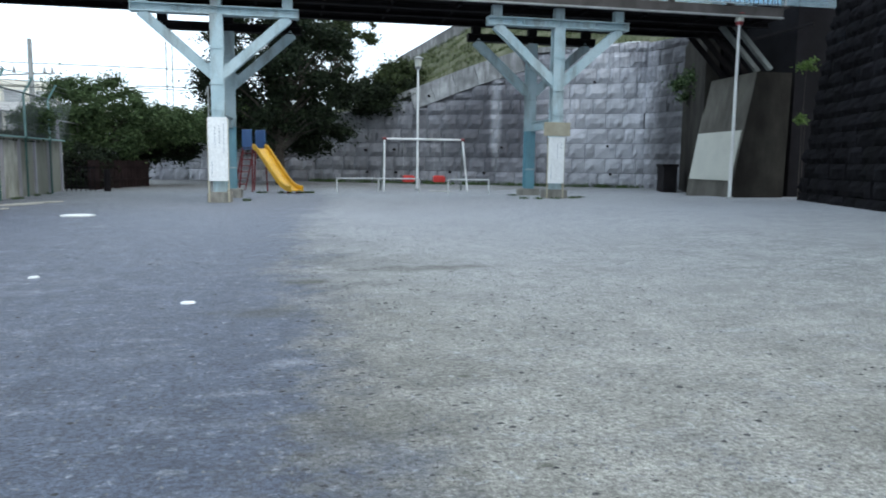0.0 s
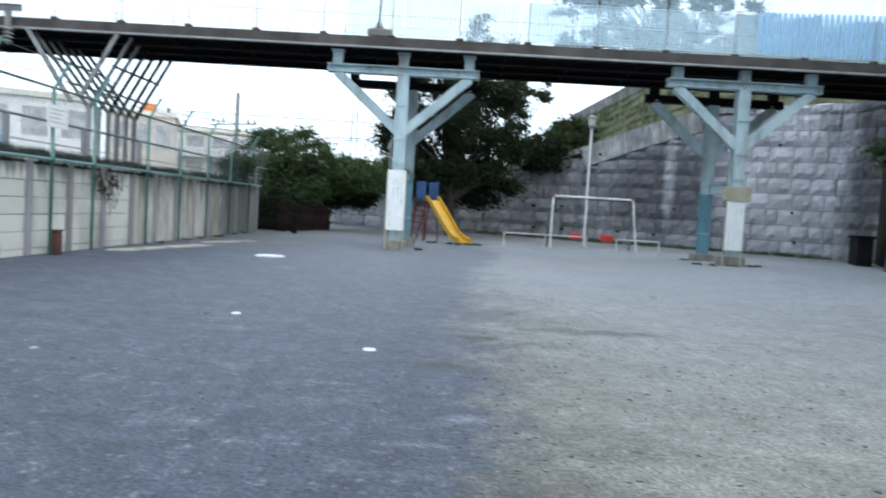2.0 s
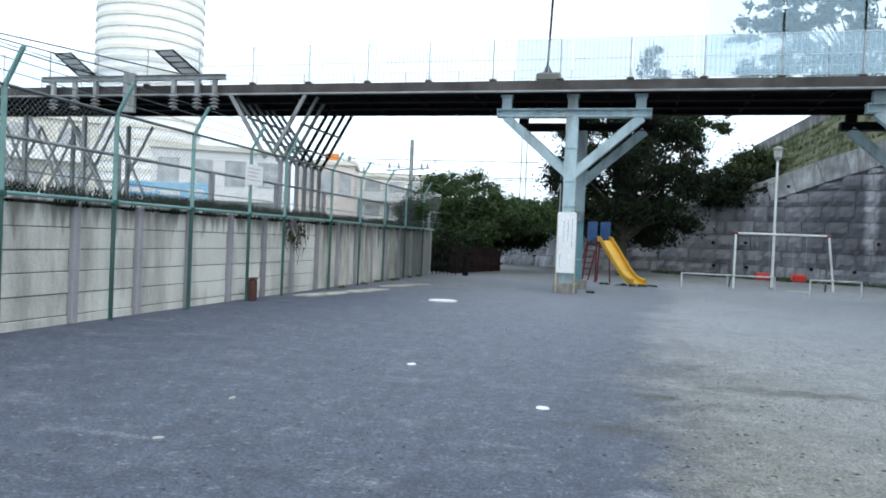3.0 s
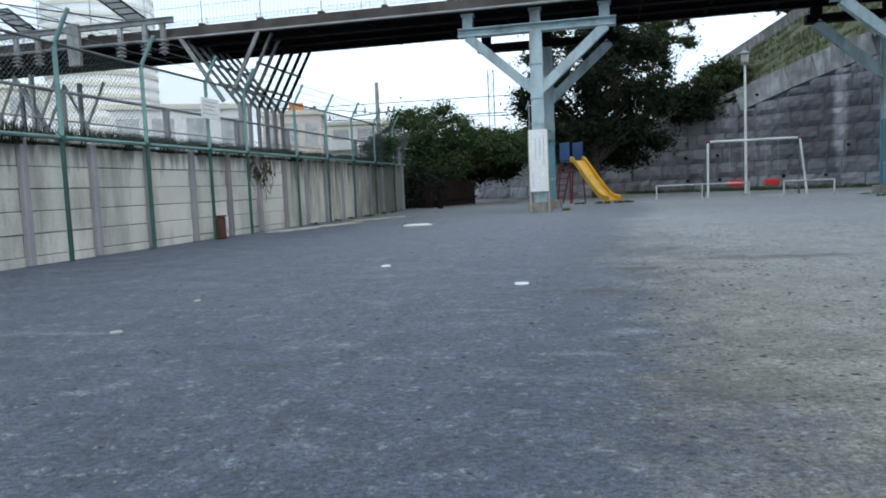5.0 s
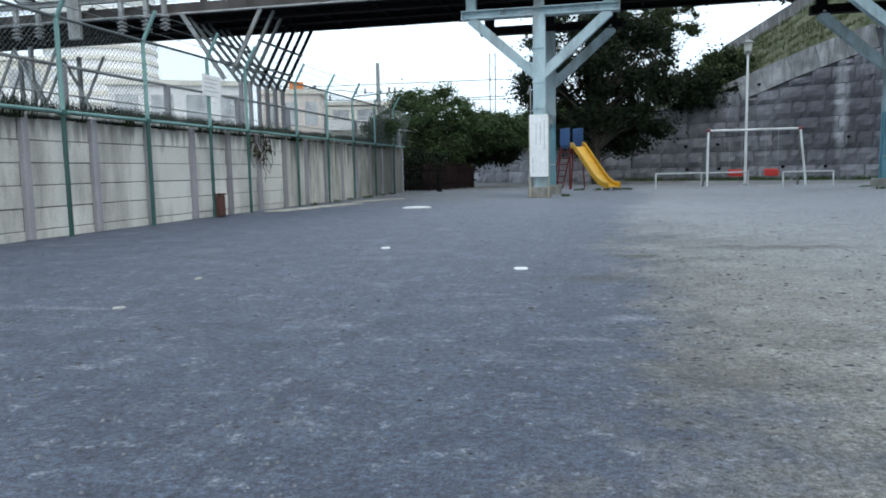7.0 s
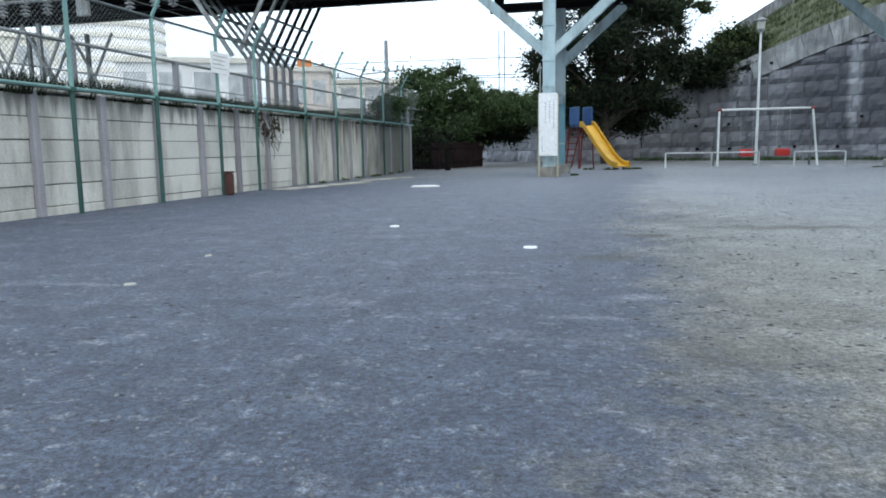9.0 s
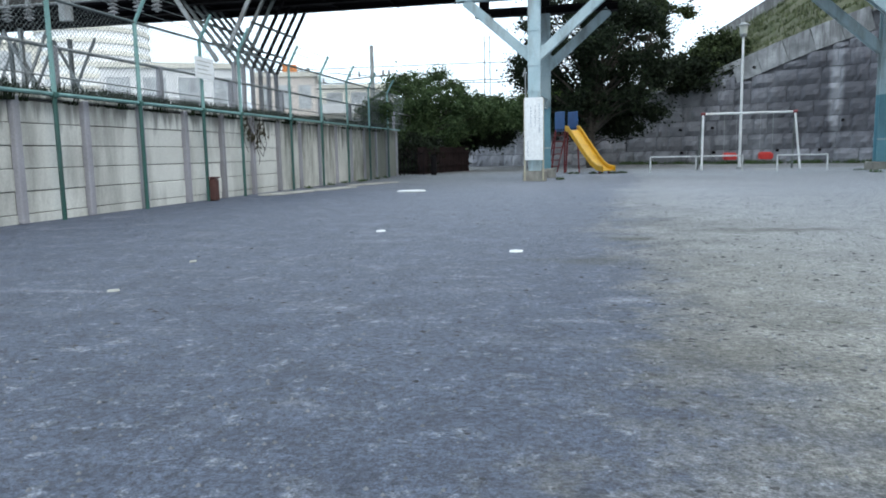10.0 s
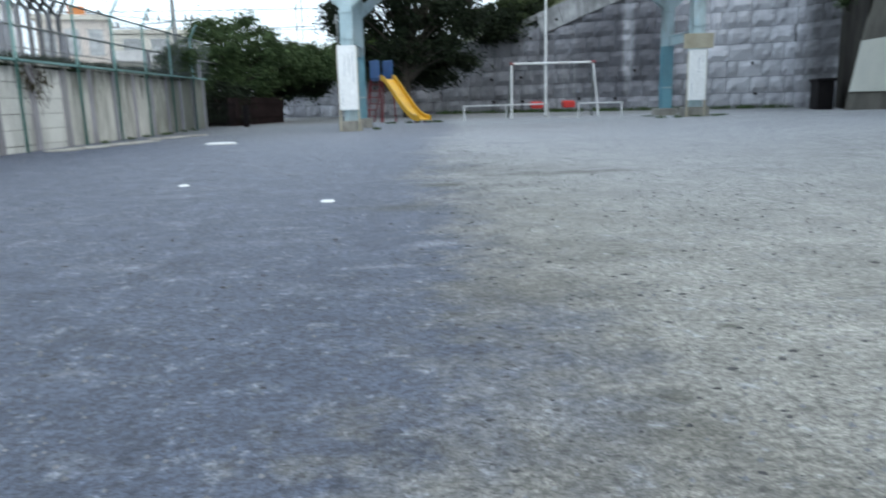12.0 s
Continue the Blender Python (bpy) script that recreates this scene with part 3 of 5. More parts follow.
def build_bridge():
    br = thing("footbridge", BR, "weathered footbridge with dark steel girders and a concrete deck edge", "bridge", kind="structure")
    # deck, girders and cross beams: underside shade put into their dark colour
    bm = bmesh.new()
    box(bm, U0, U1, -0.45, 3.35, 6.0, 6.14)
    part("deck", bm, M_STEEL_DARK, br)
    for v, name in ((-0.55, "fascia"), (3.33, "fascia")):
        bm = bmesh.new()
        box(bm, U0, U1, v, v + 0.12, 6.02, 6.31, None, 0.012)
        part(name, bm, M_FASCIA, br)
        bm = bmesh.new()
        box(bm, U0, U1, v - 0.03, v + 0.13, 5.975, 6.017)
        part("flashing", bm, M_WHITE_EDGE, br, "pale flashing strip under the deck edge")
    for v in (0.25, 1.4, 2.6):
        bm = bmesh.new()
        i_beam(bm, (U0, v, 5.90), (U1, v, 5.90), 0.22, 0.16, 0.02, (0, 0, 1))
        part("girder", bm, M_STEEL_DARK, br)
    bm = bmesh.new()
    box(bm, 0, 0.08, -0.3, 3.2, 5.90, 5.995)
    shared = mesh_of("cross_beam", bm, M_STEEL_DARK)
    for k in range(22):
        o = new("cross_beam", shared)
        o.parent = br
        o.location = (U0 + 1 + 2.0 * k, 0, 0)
    bm = bmesh.new()
    box(bm, -0.11, 0.11, -0.575, -0.40, 6.30, 6.38, None, 0.03)
    shared = mesh_of("post_foot", bm, M_FASCIA)
    for k in range(21):
        o = new("post_foot", shared)
        o.parent = br
        o.location = (-22.6 + 2.02 * k, 0, 0)
    fence = thing("bridge_screen", BR, "pale blue translucent screen on slim posts along the footbridge, haze in its tint", "screen")
    for v in (-0.48, 3.38):
        bm = bmesh.new()
        rod(bm, (0, v, 6.30), (0, v, 7.56), 0.018, 6)
        shared = mesh_of("post", bm, M_WHITE_EDGE)
        # screen panes; sky haze before the trees is put into their tint
        bm = bmesh.new()
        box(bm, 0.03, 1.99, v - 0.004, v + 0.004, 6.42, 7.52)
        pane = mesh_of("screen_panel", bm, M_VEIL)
        bm = bmesh.new()
        box(bm, 0.03, 1.99, v - 0.004, v + 0.004, 6.42, 8.6)
        tall = mesh_of("screen_panel", bm, M_VEIL_BLUE)
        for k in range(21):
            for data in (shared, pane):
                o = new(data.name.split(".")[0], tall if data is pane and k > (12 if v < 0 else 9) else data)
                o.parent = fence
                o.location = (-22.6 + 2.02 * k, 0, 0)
        for z in (6.40, 6.95, 7.54):
            bm = bmesh.new()
            rod(bm, (U0, v, z), (U1, v, z), 0.009, 6)
            part("rail", bm, M_WHITE_POLE, fence)
    verts, faces = [], []
    u = U0
    while u < U1:
        a = len(verts)
        for z in (6.36, 7.5):
            verts.extend(((u - 0.007, -0.47, z), (u + 0.007, -0.47, z), (u, -0.458, z)))
        faces.extend(((a, a + 1, a + 4, a + 3), (a + 1, a + 2, a + 5, a + 4), (a + 2, a, a + 3, a + 5)))
        u += 0.13
    me = bpy.data.meshes.new("balusters")
    me.from_pydata(verts, [], faces)
    me.materials.append(M_BALUSTER)
    o = new("balusters", me)
    o.parent = fence
    tagged(o, "thin pale blue upright bars", kind="stuff")
    # upright blue slats towards the abutment
    for k in range(6):
        bm = bmesh.new()
        box(bm, 0, 0.10, -0.545, -0.53, 6.42, 7.62 + 0.03 * k)
        slat = mesh_of("slat", bm, M_VEIL_DENSE)
        for j in range(8 if k < 5 else 3):
            o = new("slat", slat)
            o.parent = fence
            o.location = (10.35 + 1.36 * k + 0.17 * j, 0, 0)


build_bridge()


def build_trestle(m, label, rear=False):
    t = thing("bridge_trestle", m, label, "trestle", "trestles under the footbridge")
    bm = bmesh.new()
    wide = 0.33 if rear else 0.36
    i_beam(bm, (0, 0, 2.3 if rear else 0.1), (0, 0, 5.30), wide, 0.32, 0.03)
    part("column", bm, M_STEEL, t)
    if rear:
        bm = bmesh.new()
        i_beam(bm, (0, 0, 0.1), (0, 0, 2.3), wide, 0.32, 0.03)
        part("column_foot", bm, M_BLUE_STEEL, t, "deeper blue repainted lower column")
    for z in (0.95, 2.6, 3.35, 4.35):
        for v in (-0.187, 0.162):
            bm = bmesh.new()
            box(bm, -wide / 2 - 0.015, wide / 2 + 0.015, v, v + 0.025, z, z + 0.05)
            part("splice_plate", bm, M_STEEL, t)
    bm = bmesh.new()
    i_beam(bm, (-2.3, 0, 5.42), (2.3, 0, 5.42), 0.34, 0.25, 0.03, (0, 0, 1))
    for u in (-2.28, -1.15, 0, 1.15, 2.28):
        box(bm, u - 0.012, u + 0.012, -0.15, 0.15, 5.31, 5.53)
    # rear cap and stubs: rust and deck shade put into one dark colour
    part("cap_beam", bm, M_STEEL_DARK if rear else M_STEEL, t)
    for s in (-1, 1):
        bm = bmesh.new()
        i_beam(bm, (s * 0.12, 0, 3.62), (s * 2.02, 0, 5.30), 0.27, 0.26, 0.025, (0, 1, 0))
        part("brace", bm, M_STEEL, t)
        bm = bmesh.new()
        outline = ((0.10, 3.52), (0.17, 3.45), (0.42, 3.86), (0.17, 4.0))
        plates = [[bm.verts.new((s * a, dy, c)) for a, c in outline] for dy in (-0.012, 0.012)]
        bm.faces.new(plates[0])
        bm.faces.new(plates[1][::-1])
        for i in range(4):
            bm.faces.new((plates[0][i], plates[1][i], plates[1][i - 1], plates[0][i - 1]))
        part("gusset", bm, M_STEEL, t)
    for u in (-2.0, 0, 1.98):
        bm = bmesh.new()
        box(bm, u - 0.15, u + 0.15, -0.13, 0.13, 5.548, 5.97, None, 0.01)
        box(bm, u - 0.19, u + 0.19, -0.17, 0.17, 5.90, 5.97)
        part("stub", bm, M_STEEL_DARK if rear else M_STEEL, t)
    bm = bmesh.new()
    box(bm, -0.33, 0.33, -0.36, 0.36, -0.15, 0.30, None, 0.03)
    part("plinth", bm, M_PLINTH, t, "worn concrete plinth")
    return t


front = build_trestle(BR @ pose(0, 0, 0), "pale blue steel trestle with raking braces on a plinth")
copy_thing(front, BR @ pose(10.24, 0, 0.12))
rear = build_trestle(BR @ pose(0.12, 2.7, 0), "pale blue rear trestle, its rusted cap beam darkened with shade", True)
copy_thing(rear, BR @ pose(10.27, 2.7, 0.05))


def build_tie(u, z):
    bm = bmesh.new()
    i_beam(bm, (u, 0.17, z), (u + 0.1, 2.5, z), 0.16, 0.3, 0.02, (0, 0, 1))
    single("tie_beam", bm, M_STEEL, "pale blue steel tie beam between the trestle columns", "beam", "tie beams", m=BR)


build_tie(0.05, 2.4)
build_tie(10.2, 2.5)


# ---- retaining walls and bank ----
STONES = {}


def stone_mesh(key, w, h, material, seed, depth=0.16):
    """One rough-faced block, bulging between drafted edges."""
    if key in STONES:
        return STONES[key]
    rnd = random.Random(seed)
    bm = bmesh.new()
    nx, nz = 4, 3
    rows = []
    for j in range(nz + 1):
        row = []
        for i in range(nx + 1):
            edge = i in (0, nx) or j in (0, nz)
            y = -depth * rnd.uniform(0.5, 0.72) if edge else -depth - rnd.uniform(-0.02, 0.11)
            row.append(bm.verts.new((w * i / nx + (0 if edge else rnd.uniform(-0.06, 0.06)), y, h * j / nz)))
        rows.append(row)
    for j in range(nz):
        for i in range(nx):
            bm.faces.new((rows[j][i], rows[j][i + 1], rows[j + 1][i + 1], rows[j + 1][i]))
    ring = rows[0] + [r[-1] for r in rows[1:]] + rows[-1][-2::-1] + [r[0] for r in rows[-2:0:-1]]
    back = [bm.verts.new((v.co.x, 0, v.co.z)) for v in ring]
    for i in range(len(ring)):
        k = (i + 1) % len(ring)
        bm.faces.new((ring[k], ring[i], back[i], back[k]))
    STONES[key] = mesh_of("stone", bm, material)
    return STONES[key]


def block_wall(name, a, b, top, course, width, material, label, thick=0.8, lean=0.0, base=-0.3, joint=0.022, crown=lambda s: 0.0):
    """A wall from a to b seen from its right-hand side; top(s) gives its height along it."""
    a, b = Vector((*a, 0)), Vector((*b, 0))
    d = b - a
    length = d.length
    ang = math.degrees(math.atan2(d.y, d.x))
    w = thing(name, pose(a.x, a.y, 0, 0, 0, ang), label, "wall", kind="structure")
    bm = bmesh.new()
    n = 40
    lower, upper = [], []
    for i in range(n + 1):
        s = length * i / n
        h = top(s)
        quad = [bm.verts.new((s, 0, base)), bm.verts.new((s, h * lean, h)), bm.verts.new((s, thick + h * lean, h)), bm.verts.new((s, thick, base))]
        lower.append(quad)
    for p, q in zip(lower, lower[1:]):
        for i in range(4):
            j = (i + 1) % 4
            bm.faces.new((p[i], q[i], q[j], p[j]))
    bm.faces.new(lower[0])
    bm.faces.new(lower[-1][::-1])
    part("core", bm, M_STONE_JOINT if material is M_STONE else M_DARK_STONE, w)
    rnd = random.Random(name)
    z, r = base + 0.25, 0
    while z < 14:
        s = -width * (0.5 if r % 2 else 0.0)
        while s < length:
            step = width * (rnd.choice((0.6, 0.8, 1.0, 1.0, 1.25)))
            s0, s1 = max(0, s), min(length, s + step)
            if s1 - s0 > 0.25:
                cap = min(top(s0 + 0.1), top(s1 - 0.1), top((s0 + s1) / 2)) - crown((s0 + s1) / 2)
                hh = min(course, cap - z)
                if hh > 0.12:
                    v = rnd.randrange(5)
                    me = stone_mesh((material.name, v), 1.0, 1.0, material, 31 * v + 7)
                    o = new("stone", me)
                    o.parent = w
                    o.location = (s0 + joint / 2, (z + hh / 2) * lean + rnd.uniform(-0.035, 0.04), z + joint / 2)
                    o.scale = (s1 - s0 - joint, 1, hh - joint)
            s += step
        z += course
        r += 1
    return w


W0, W1 = (3.0, 45.2), (20.0, 36.0)


def big_top(s):
    x = 3.0 + s * 17.0 / 19.33
    pts = ((3, 4.0), (6, 4.3), (9.2, 5.5), (11.4, 6.4), (14, 7.25), (17.5, 7.6), (20.1, 7.7))
    for (xa, za), (xb, zb) in zip(pts, pts[1:]):
        if x <= xb:
            return za + (zb - za) * max(0, (x - xa)) / (xb - xa)
    return pts[-1][1]


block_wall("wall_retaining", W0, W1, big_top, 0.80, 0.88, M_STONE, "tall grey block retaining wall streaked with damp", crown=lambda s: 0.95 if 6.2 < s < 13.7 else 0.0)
for k in range(11):
    cope = bmesh.new()
    s0, s1 = 2.4 + 1.28 * k, 2.4 + 1.28 * k + 1.26
    tall = 1.15 if 5.5 < s0 < 12.5 else 0.28
    beam(cope, (s0, 0.05, big_top(s0) + 0.16 - tall / 2), (s1, 0.05, big_top(s1) + 0.16 - tall / 2), 0.42 if tall > 1 else 0.5, tall, (0, 0, 1))
    part("coping_slab", cope, M_CAP, bpy.data.objects["wall_retaining"])
RW = bpy.data.objects["wall_retaining"]
for k, (s, z) in enumerate(((3.4, 1.9), (5.2, 1.95), (3.5, 0.62), (5.3, 0.62), (8.6, 0.68), (10.6, 0.66), (11.6, 2.1), (7.3, 5.0), (13.2, 2.2), (16.6, 5.6), (17.4, 2.2), (17.6, 0.7), (14.6, 0.7))):
    weep = bmesh.new()
    rod(weep, (s, -0.30, z), (s, 0.05, z), 0.075, 10)
    part("drain_pipe", weep, M_STEEL_DARK, RW, "dark drain pipe mouth" if k == 0 else "")
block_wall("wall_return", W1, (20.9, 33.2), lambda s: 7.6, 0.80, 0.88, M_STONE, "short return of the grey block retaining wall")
block_wall("wall_back", (-9.0, 47.0), W0, lambda s: 2.4 + 0.14 * s, 0.74, 0.95, M_STONE, "low grey block wall behind the trees")
# top out of view, raised to 13.5 m to keep the sun off
block_wall("wall_east", (17.6, 20.6), (10.6, 0.0), lambda s: 13.5, 0.46, 0.85, M_DARK_STONE, "dark stone wall leaning beside the yard, shade put into its colour", 1.5, 0.12)


def build_abutment():
    ab = thing("abutment", pose(0, 0, 0), "battered concrete bridge abutment with a pale repair panel", "abutment", kind="structure")
    bm = bmesh.new()
    low = [(15.95, 22.2), (18.1, 22.2), (18.1, 25.8), (16.5, 25.8)]
    high = [(17.05, 22.5), (18.4, 22.5), (18.4, 25.8), (17.3, 25.8)]
    a = [bm.verts.new((x, y, -0.2)) for x, y in low]
    b = [bm.verts.new((x, y, 4.45)) for x, y in high]
    bm.faces.new(a[::-1])
    bm.faces.new(b)
    for i in range(4):
        j = (i + 1) % 4
        bm.faces.new((a[i], a[j], b[j], b[i]))
    part("body", bm, M_ABUTMENT, ab)
    # front slab: shade beside the east wall is put into its colour
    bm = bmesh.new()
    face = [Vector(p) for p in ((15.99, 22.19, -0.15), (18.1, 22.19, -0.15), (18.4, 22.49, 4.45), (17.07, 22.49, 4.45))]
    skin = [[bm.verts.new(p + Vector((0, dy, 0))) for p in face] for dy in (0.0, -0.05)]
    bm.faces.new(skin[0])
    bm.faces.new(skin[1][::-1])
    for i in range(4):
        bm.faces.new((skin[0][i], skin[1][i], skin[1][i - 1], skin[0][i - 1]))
    part("front_face", bm, M_CONCRETE_DARK, ab, "dirty concrete face darkened with shade put into its colour")
    bm = bmesh.new()

    def at(y, z):
        k = (z + 0.2) / 4.65
        f = (y - 22.2) / 3.6
        x = (15.95 + 0.55 * f) * (1 - k) + (17.05 + 0.25 * f) * k
        return Vector((x - 0.02, y + 0.3 * k * (1 - f), z))

    vs = [bm.verts.new(at(y, z) - Vector((o, 0, 0))) for o in (0.03, -0.02) for y, z in ((22.3, 0.72), (25.7, 0.72), (25.7, 2.45), (22.3, 2.45))]
    bm.faces.new(vs[:4])
    bm.faces.new(vs[4:][::-1])
    for i in range(4):
        j = (i + 1) % 4
        bm.faces.new((vs[i], vs[j], vs[j + 4], vs[i + 4]))
    part("repair_panel", bm, M_PALE_PATCH, ab, "smooth pale repair panel")
    # near-black blocks added behind the gap, its deep shade in their colour
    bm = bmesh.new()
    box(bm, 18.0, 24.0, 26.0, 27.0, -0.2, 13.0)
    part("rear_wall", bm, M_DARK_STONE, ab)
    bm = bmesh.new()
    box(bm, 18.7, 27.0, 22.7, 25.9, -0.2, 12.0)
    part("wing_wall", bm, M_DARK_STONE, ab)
    # side wall likewise carries its shade in the dark colour
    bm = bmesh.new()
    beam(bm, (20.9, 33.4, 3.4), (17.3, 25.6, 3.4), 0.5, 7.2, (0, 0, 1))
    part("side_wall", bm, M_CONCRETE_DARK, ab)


build_abutment()


BANK_D = Vector((17.0, -9.2, 0)).normalized()
BANK_N = Vector((-BANK_D.y, BANK_D.x, 0))


def bank_point(s, r):
    h0 = big_top(max(0, min(19.3, s)))
    p = Vector((3.0, 45.2, 0)) + BANK_D * s + BANK_N * r
    x = 3.0 + s * 0.88
    rise = min(1, max(0, r - 0.7) / 5.0) * (3.05 * smooth_step(3.5, 6.4, x) + min(2.0, 0.2 * max(0, x - 6.6)))
    p.z = h0 - 0.05 + rise
    return p


def terrace(s, r):
    """Narrow steps cut along the bank, their edges sagging here and there."""
    f = ((r + 0.25 * noise.noise(Vector((s * 0.5, 0, 3)))) / 0.95) % 1.0
    return 0.6 * (smooth_step(0.0, 0.4, f) - f)


def build_hill():
    """The grassy bank that climbs behind the retaining wall, with a concrete ramp wall along its crest."""
    bm = bmesh.new()
    rows = []
    for i in range(86):
        s = -4 + 34.0 * i / 85
        row = []
        for j in range(76):
            r = 0.7 + 0.19 * j
            p = bank_point(s, r)
            p.z += 0.10 * noise.noise(p * 0.9) + terrace(s, r)
            row.append(bm.verts.new(p))
        rows.append(row)
    for p, q in zip(rows, rows[1:]):
        for i in range(75):
            bm.faces.new((p[i], q[i], q[i + 1], p[i + 1]))
    single("bank", bm, M_SOIL, "terraced grassy bank above the retaining wall", "bank", kind="structure", smooth=True)
    crest = thing("ramp_wall", pose(0, 0, 0), "pale concrete parapet climbing along the crest of the bank", "wall", kind="structure")
    for k in range(12):
        bm = bmesh.new()
        a, b = bank_point(2.2 + 1.3 * k, 5.9), bank_point(2.2 + 1.3 * k + 1.28, 5.9)
        up = Vector((0, 0, 0.15))
        beam(bm, a + up, b + up, 0.25, 1.5, (0, 0, 1))
        part("parapet_slab", bm, M_CAP, crest)
    rnd = random.Random(4)
    verts, faces = [], []
    for k in range(30000):
        s, r = rnd.uniform(3.5, 24), rnd.uniform(0.6, 5.8)
        tuft = noise.noise(Vector((s * 1.3, r * 1.3, 9)))
        step = (r / 0.95) % 1.0
        if tuft < rnd.uniform(-0.5, 0.15) or not 0.15 < step < rnd.uniform(0.5, 0.95):
            continue
        p = bank_point(s, r)
        p.z += terrace(s, r)
        h, a = rnd.uniform(0.10, 0.34), rnd.uniform(0, 6.28)
        w = 0.03
        lean = Vector((rnd.uniform(-0.1, 0.1), rnd.uniform(-0.1, 0.1), h))
        sd = Vector((math.cos(a), math.sin(a), 0)) * w
        i = len(verts)
        verts.extend((tuple(p - sd), tuple(p + sd), tuple(p + lean)))
        faces.append((i, i + 1, i + 2))
    me = bpy.data.meshes.new("bank_grass")
    me.from_pydata(verts, [], faces)
    me.materials.append(M_GRASS)
    tagged(new("bank_grass", me), "dry green grass on the bank", "grass", kind="stuff")


build_hill()


# ---- trees ----
def leaves(centres, count, size, seed, flat=0.75):
    """Leaf quads scattered on the shells of the given clumps (x, y, z, rx, ry, rz)."""
    rng = np.random.default_rng(seed)
    vol = np.array([c[3] * c[4] * c[5] for c in centres]) ** 0.7
    pick = rng.choice(len(centres), count, p=vol / vol.sum())
    c = np.array(centres)[pick]
    d = rng.normal(size=(count, 3))
    d /= np.linalg.norm(d, axis=1)[:, None]
    r = np.abs(rng.normal(0.0, 0.75, count))
    p = c[:, :3] + d * c[:, 3:] * r[:, None]
    a = rng.normal(size=(count, 3))
    a[:, 2] *= flat
    a /= np.linalg.norm(a, axis=1)[:, None]
    b = np.cross(a, rng.normal(size=(count, 3)))
    b /= np.linalg.norm(b, axis=1)[:, None]
    s = size * rng.uniform(0.6, 1.3, count)[:, None]
    v = np.stack([p - a * s, p - b * s * 0.45 + a * s * 0.1, p + a * s, p + b * s * 0.45 + a * s * 0.1], 1).reshape(-1, 3)
    f = np.arange(count * 4).reshape(-1, 4)
    return v, f


def leaf_part(name, centres, count, size, seed, material, parent, label=""):
    v, f = leaves(centres, count, size, seed)
    me = bpy.data.meshes.new(name)
    me.from_pydata(v.tolist(), [], f.tolist())
    me.materials.append(material)
    o = new(name, me)
    if parent:
        o.parent = parent
    return tagged(o, label)


def clumps(n, centre, radii, size, seed):
    rnd = random.Random(seed)
    out = []
    while len(out) < n:
        p = [rnd.uniform(-1, 1) for _ in range(3)]
        if sum(q * q for q in p) > 1:
            continue
        s = size * rnd.uniform(0.6, 1.25)
        out.append((centre[0] + p[0] * radii[0], centre[1] + p[1] * radii[1], centre[2] + p[2] * radii[2], s * 1.15, s, s * 0.75))
    return out


def build_tree(name, x, y, z, height, centre, radii, n, csize, leafn, lsize, seed, material, label, trunk_r=0.2, lean=(0, 0)):
    t = thing(name, pose(x, y, z), label, "tree")
    cl = clumps(n, centre, radii, csize, seed)
    rnd = random.Random(seed + 5)
    bm = bmesh.new()
    prev, k = Vector((0, 0, -0.2)), 6
    top = Vector((lean[0], lean[1], height * 0.72))
    for i in range(1, k + 1):
        q = top * (i / k) + Vector((rnd.uniform(-0.12, 0.12), rnd.uniform(-0.12, 0.12), 0))
        rod(bm, prev, q, trunk_r * (1 - 0.8 * (i - 1) / k), 8, trunk_r * (1 - 0.8 * i / k))
        prev = q
    part("trunk", bm, M_BARK, t)
    for c in cl[: max(6, n // 5)]:
        bm = bmesh.new()
        e = Vector(c[:3])
        b = top * min(0.9, max(0.25, e.z / max(0.1, height) * 0.7))
        mid = (b + e) / 2 + Vector((0, 0, 0.25))
        rod(bm, b, mid, trunk_r * 0.3, 5, trunk_r * 0.18)
        rod(bm, mid, e, trunk_r * 0.18, 5, 0.015)
        part("limb", bm, M_BARK, t)
    leaf_part("crown", cl, leafn, lsize, seed, material, t)
    return t


build_tree("tree", 1.0, 38.0, 0, 9.4, (-0.25, 0, 5.5), (3.9, 2.4, 3.6), 190, 0.58, 66000, 0.095, 3, M_LEAF, "large dark evergreen tree behind the slide", 0.3)
build_tree("tree", 5.0, 46.6, 2.5, 8.0, (-0.4, 0, 6.6), (2.3, 1.0, 1.7), 36, 0.34, 7000, 0.10, 5, M_OLIVE, "thin open-crowned tree beside the large evergreen", 0.1)
build_tree("tree", 8.1, 44.4, 3.4, 4.8, (-0.1, -0.9, 2.0), (1.6, 1.1, 1.75), 70, 0.46, 24000, 0.09, 11, M_OLIVE, "rounded olive-green tree growing above the low wall", 0.14)
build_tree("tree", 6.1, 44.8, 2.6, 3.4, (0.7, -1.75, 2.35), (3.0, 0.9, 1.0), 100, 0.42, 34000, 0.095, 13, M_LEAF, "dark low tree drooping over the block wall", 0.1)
# undergrowth that also stands in for the shade under the evergreen
build_tree("tree", 0.9, 41.0, 0, 3.8, (0.6, 0, 2.9), (3.4, 0.9, 1.2), 110, 0.5, 34000, 0.10, 15, M_LEAF, "dark undergrowth filling in the shade beneath the evergreen tree", 0.08)
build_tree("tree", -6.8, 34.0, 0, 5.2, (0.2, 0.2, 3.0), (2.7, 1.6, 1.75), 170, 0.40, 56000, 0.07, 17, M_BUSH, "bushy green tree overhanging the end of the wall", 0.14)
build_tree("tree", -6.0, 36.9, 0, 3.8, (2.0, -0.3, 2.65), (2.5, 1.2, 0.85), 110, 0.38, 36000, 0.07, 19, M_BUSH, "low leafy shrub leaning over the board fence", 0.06)
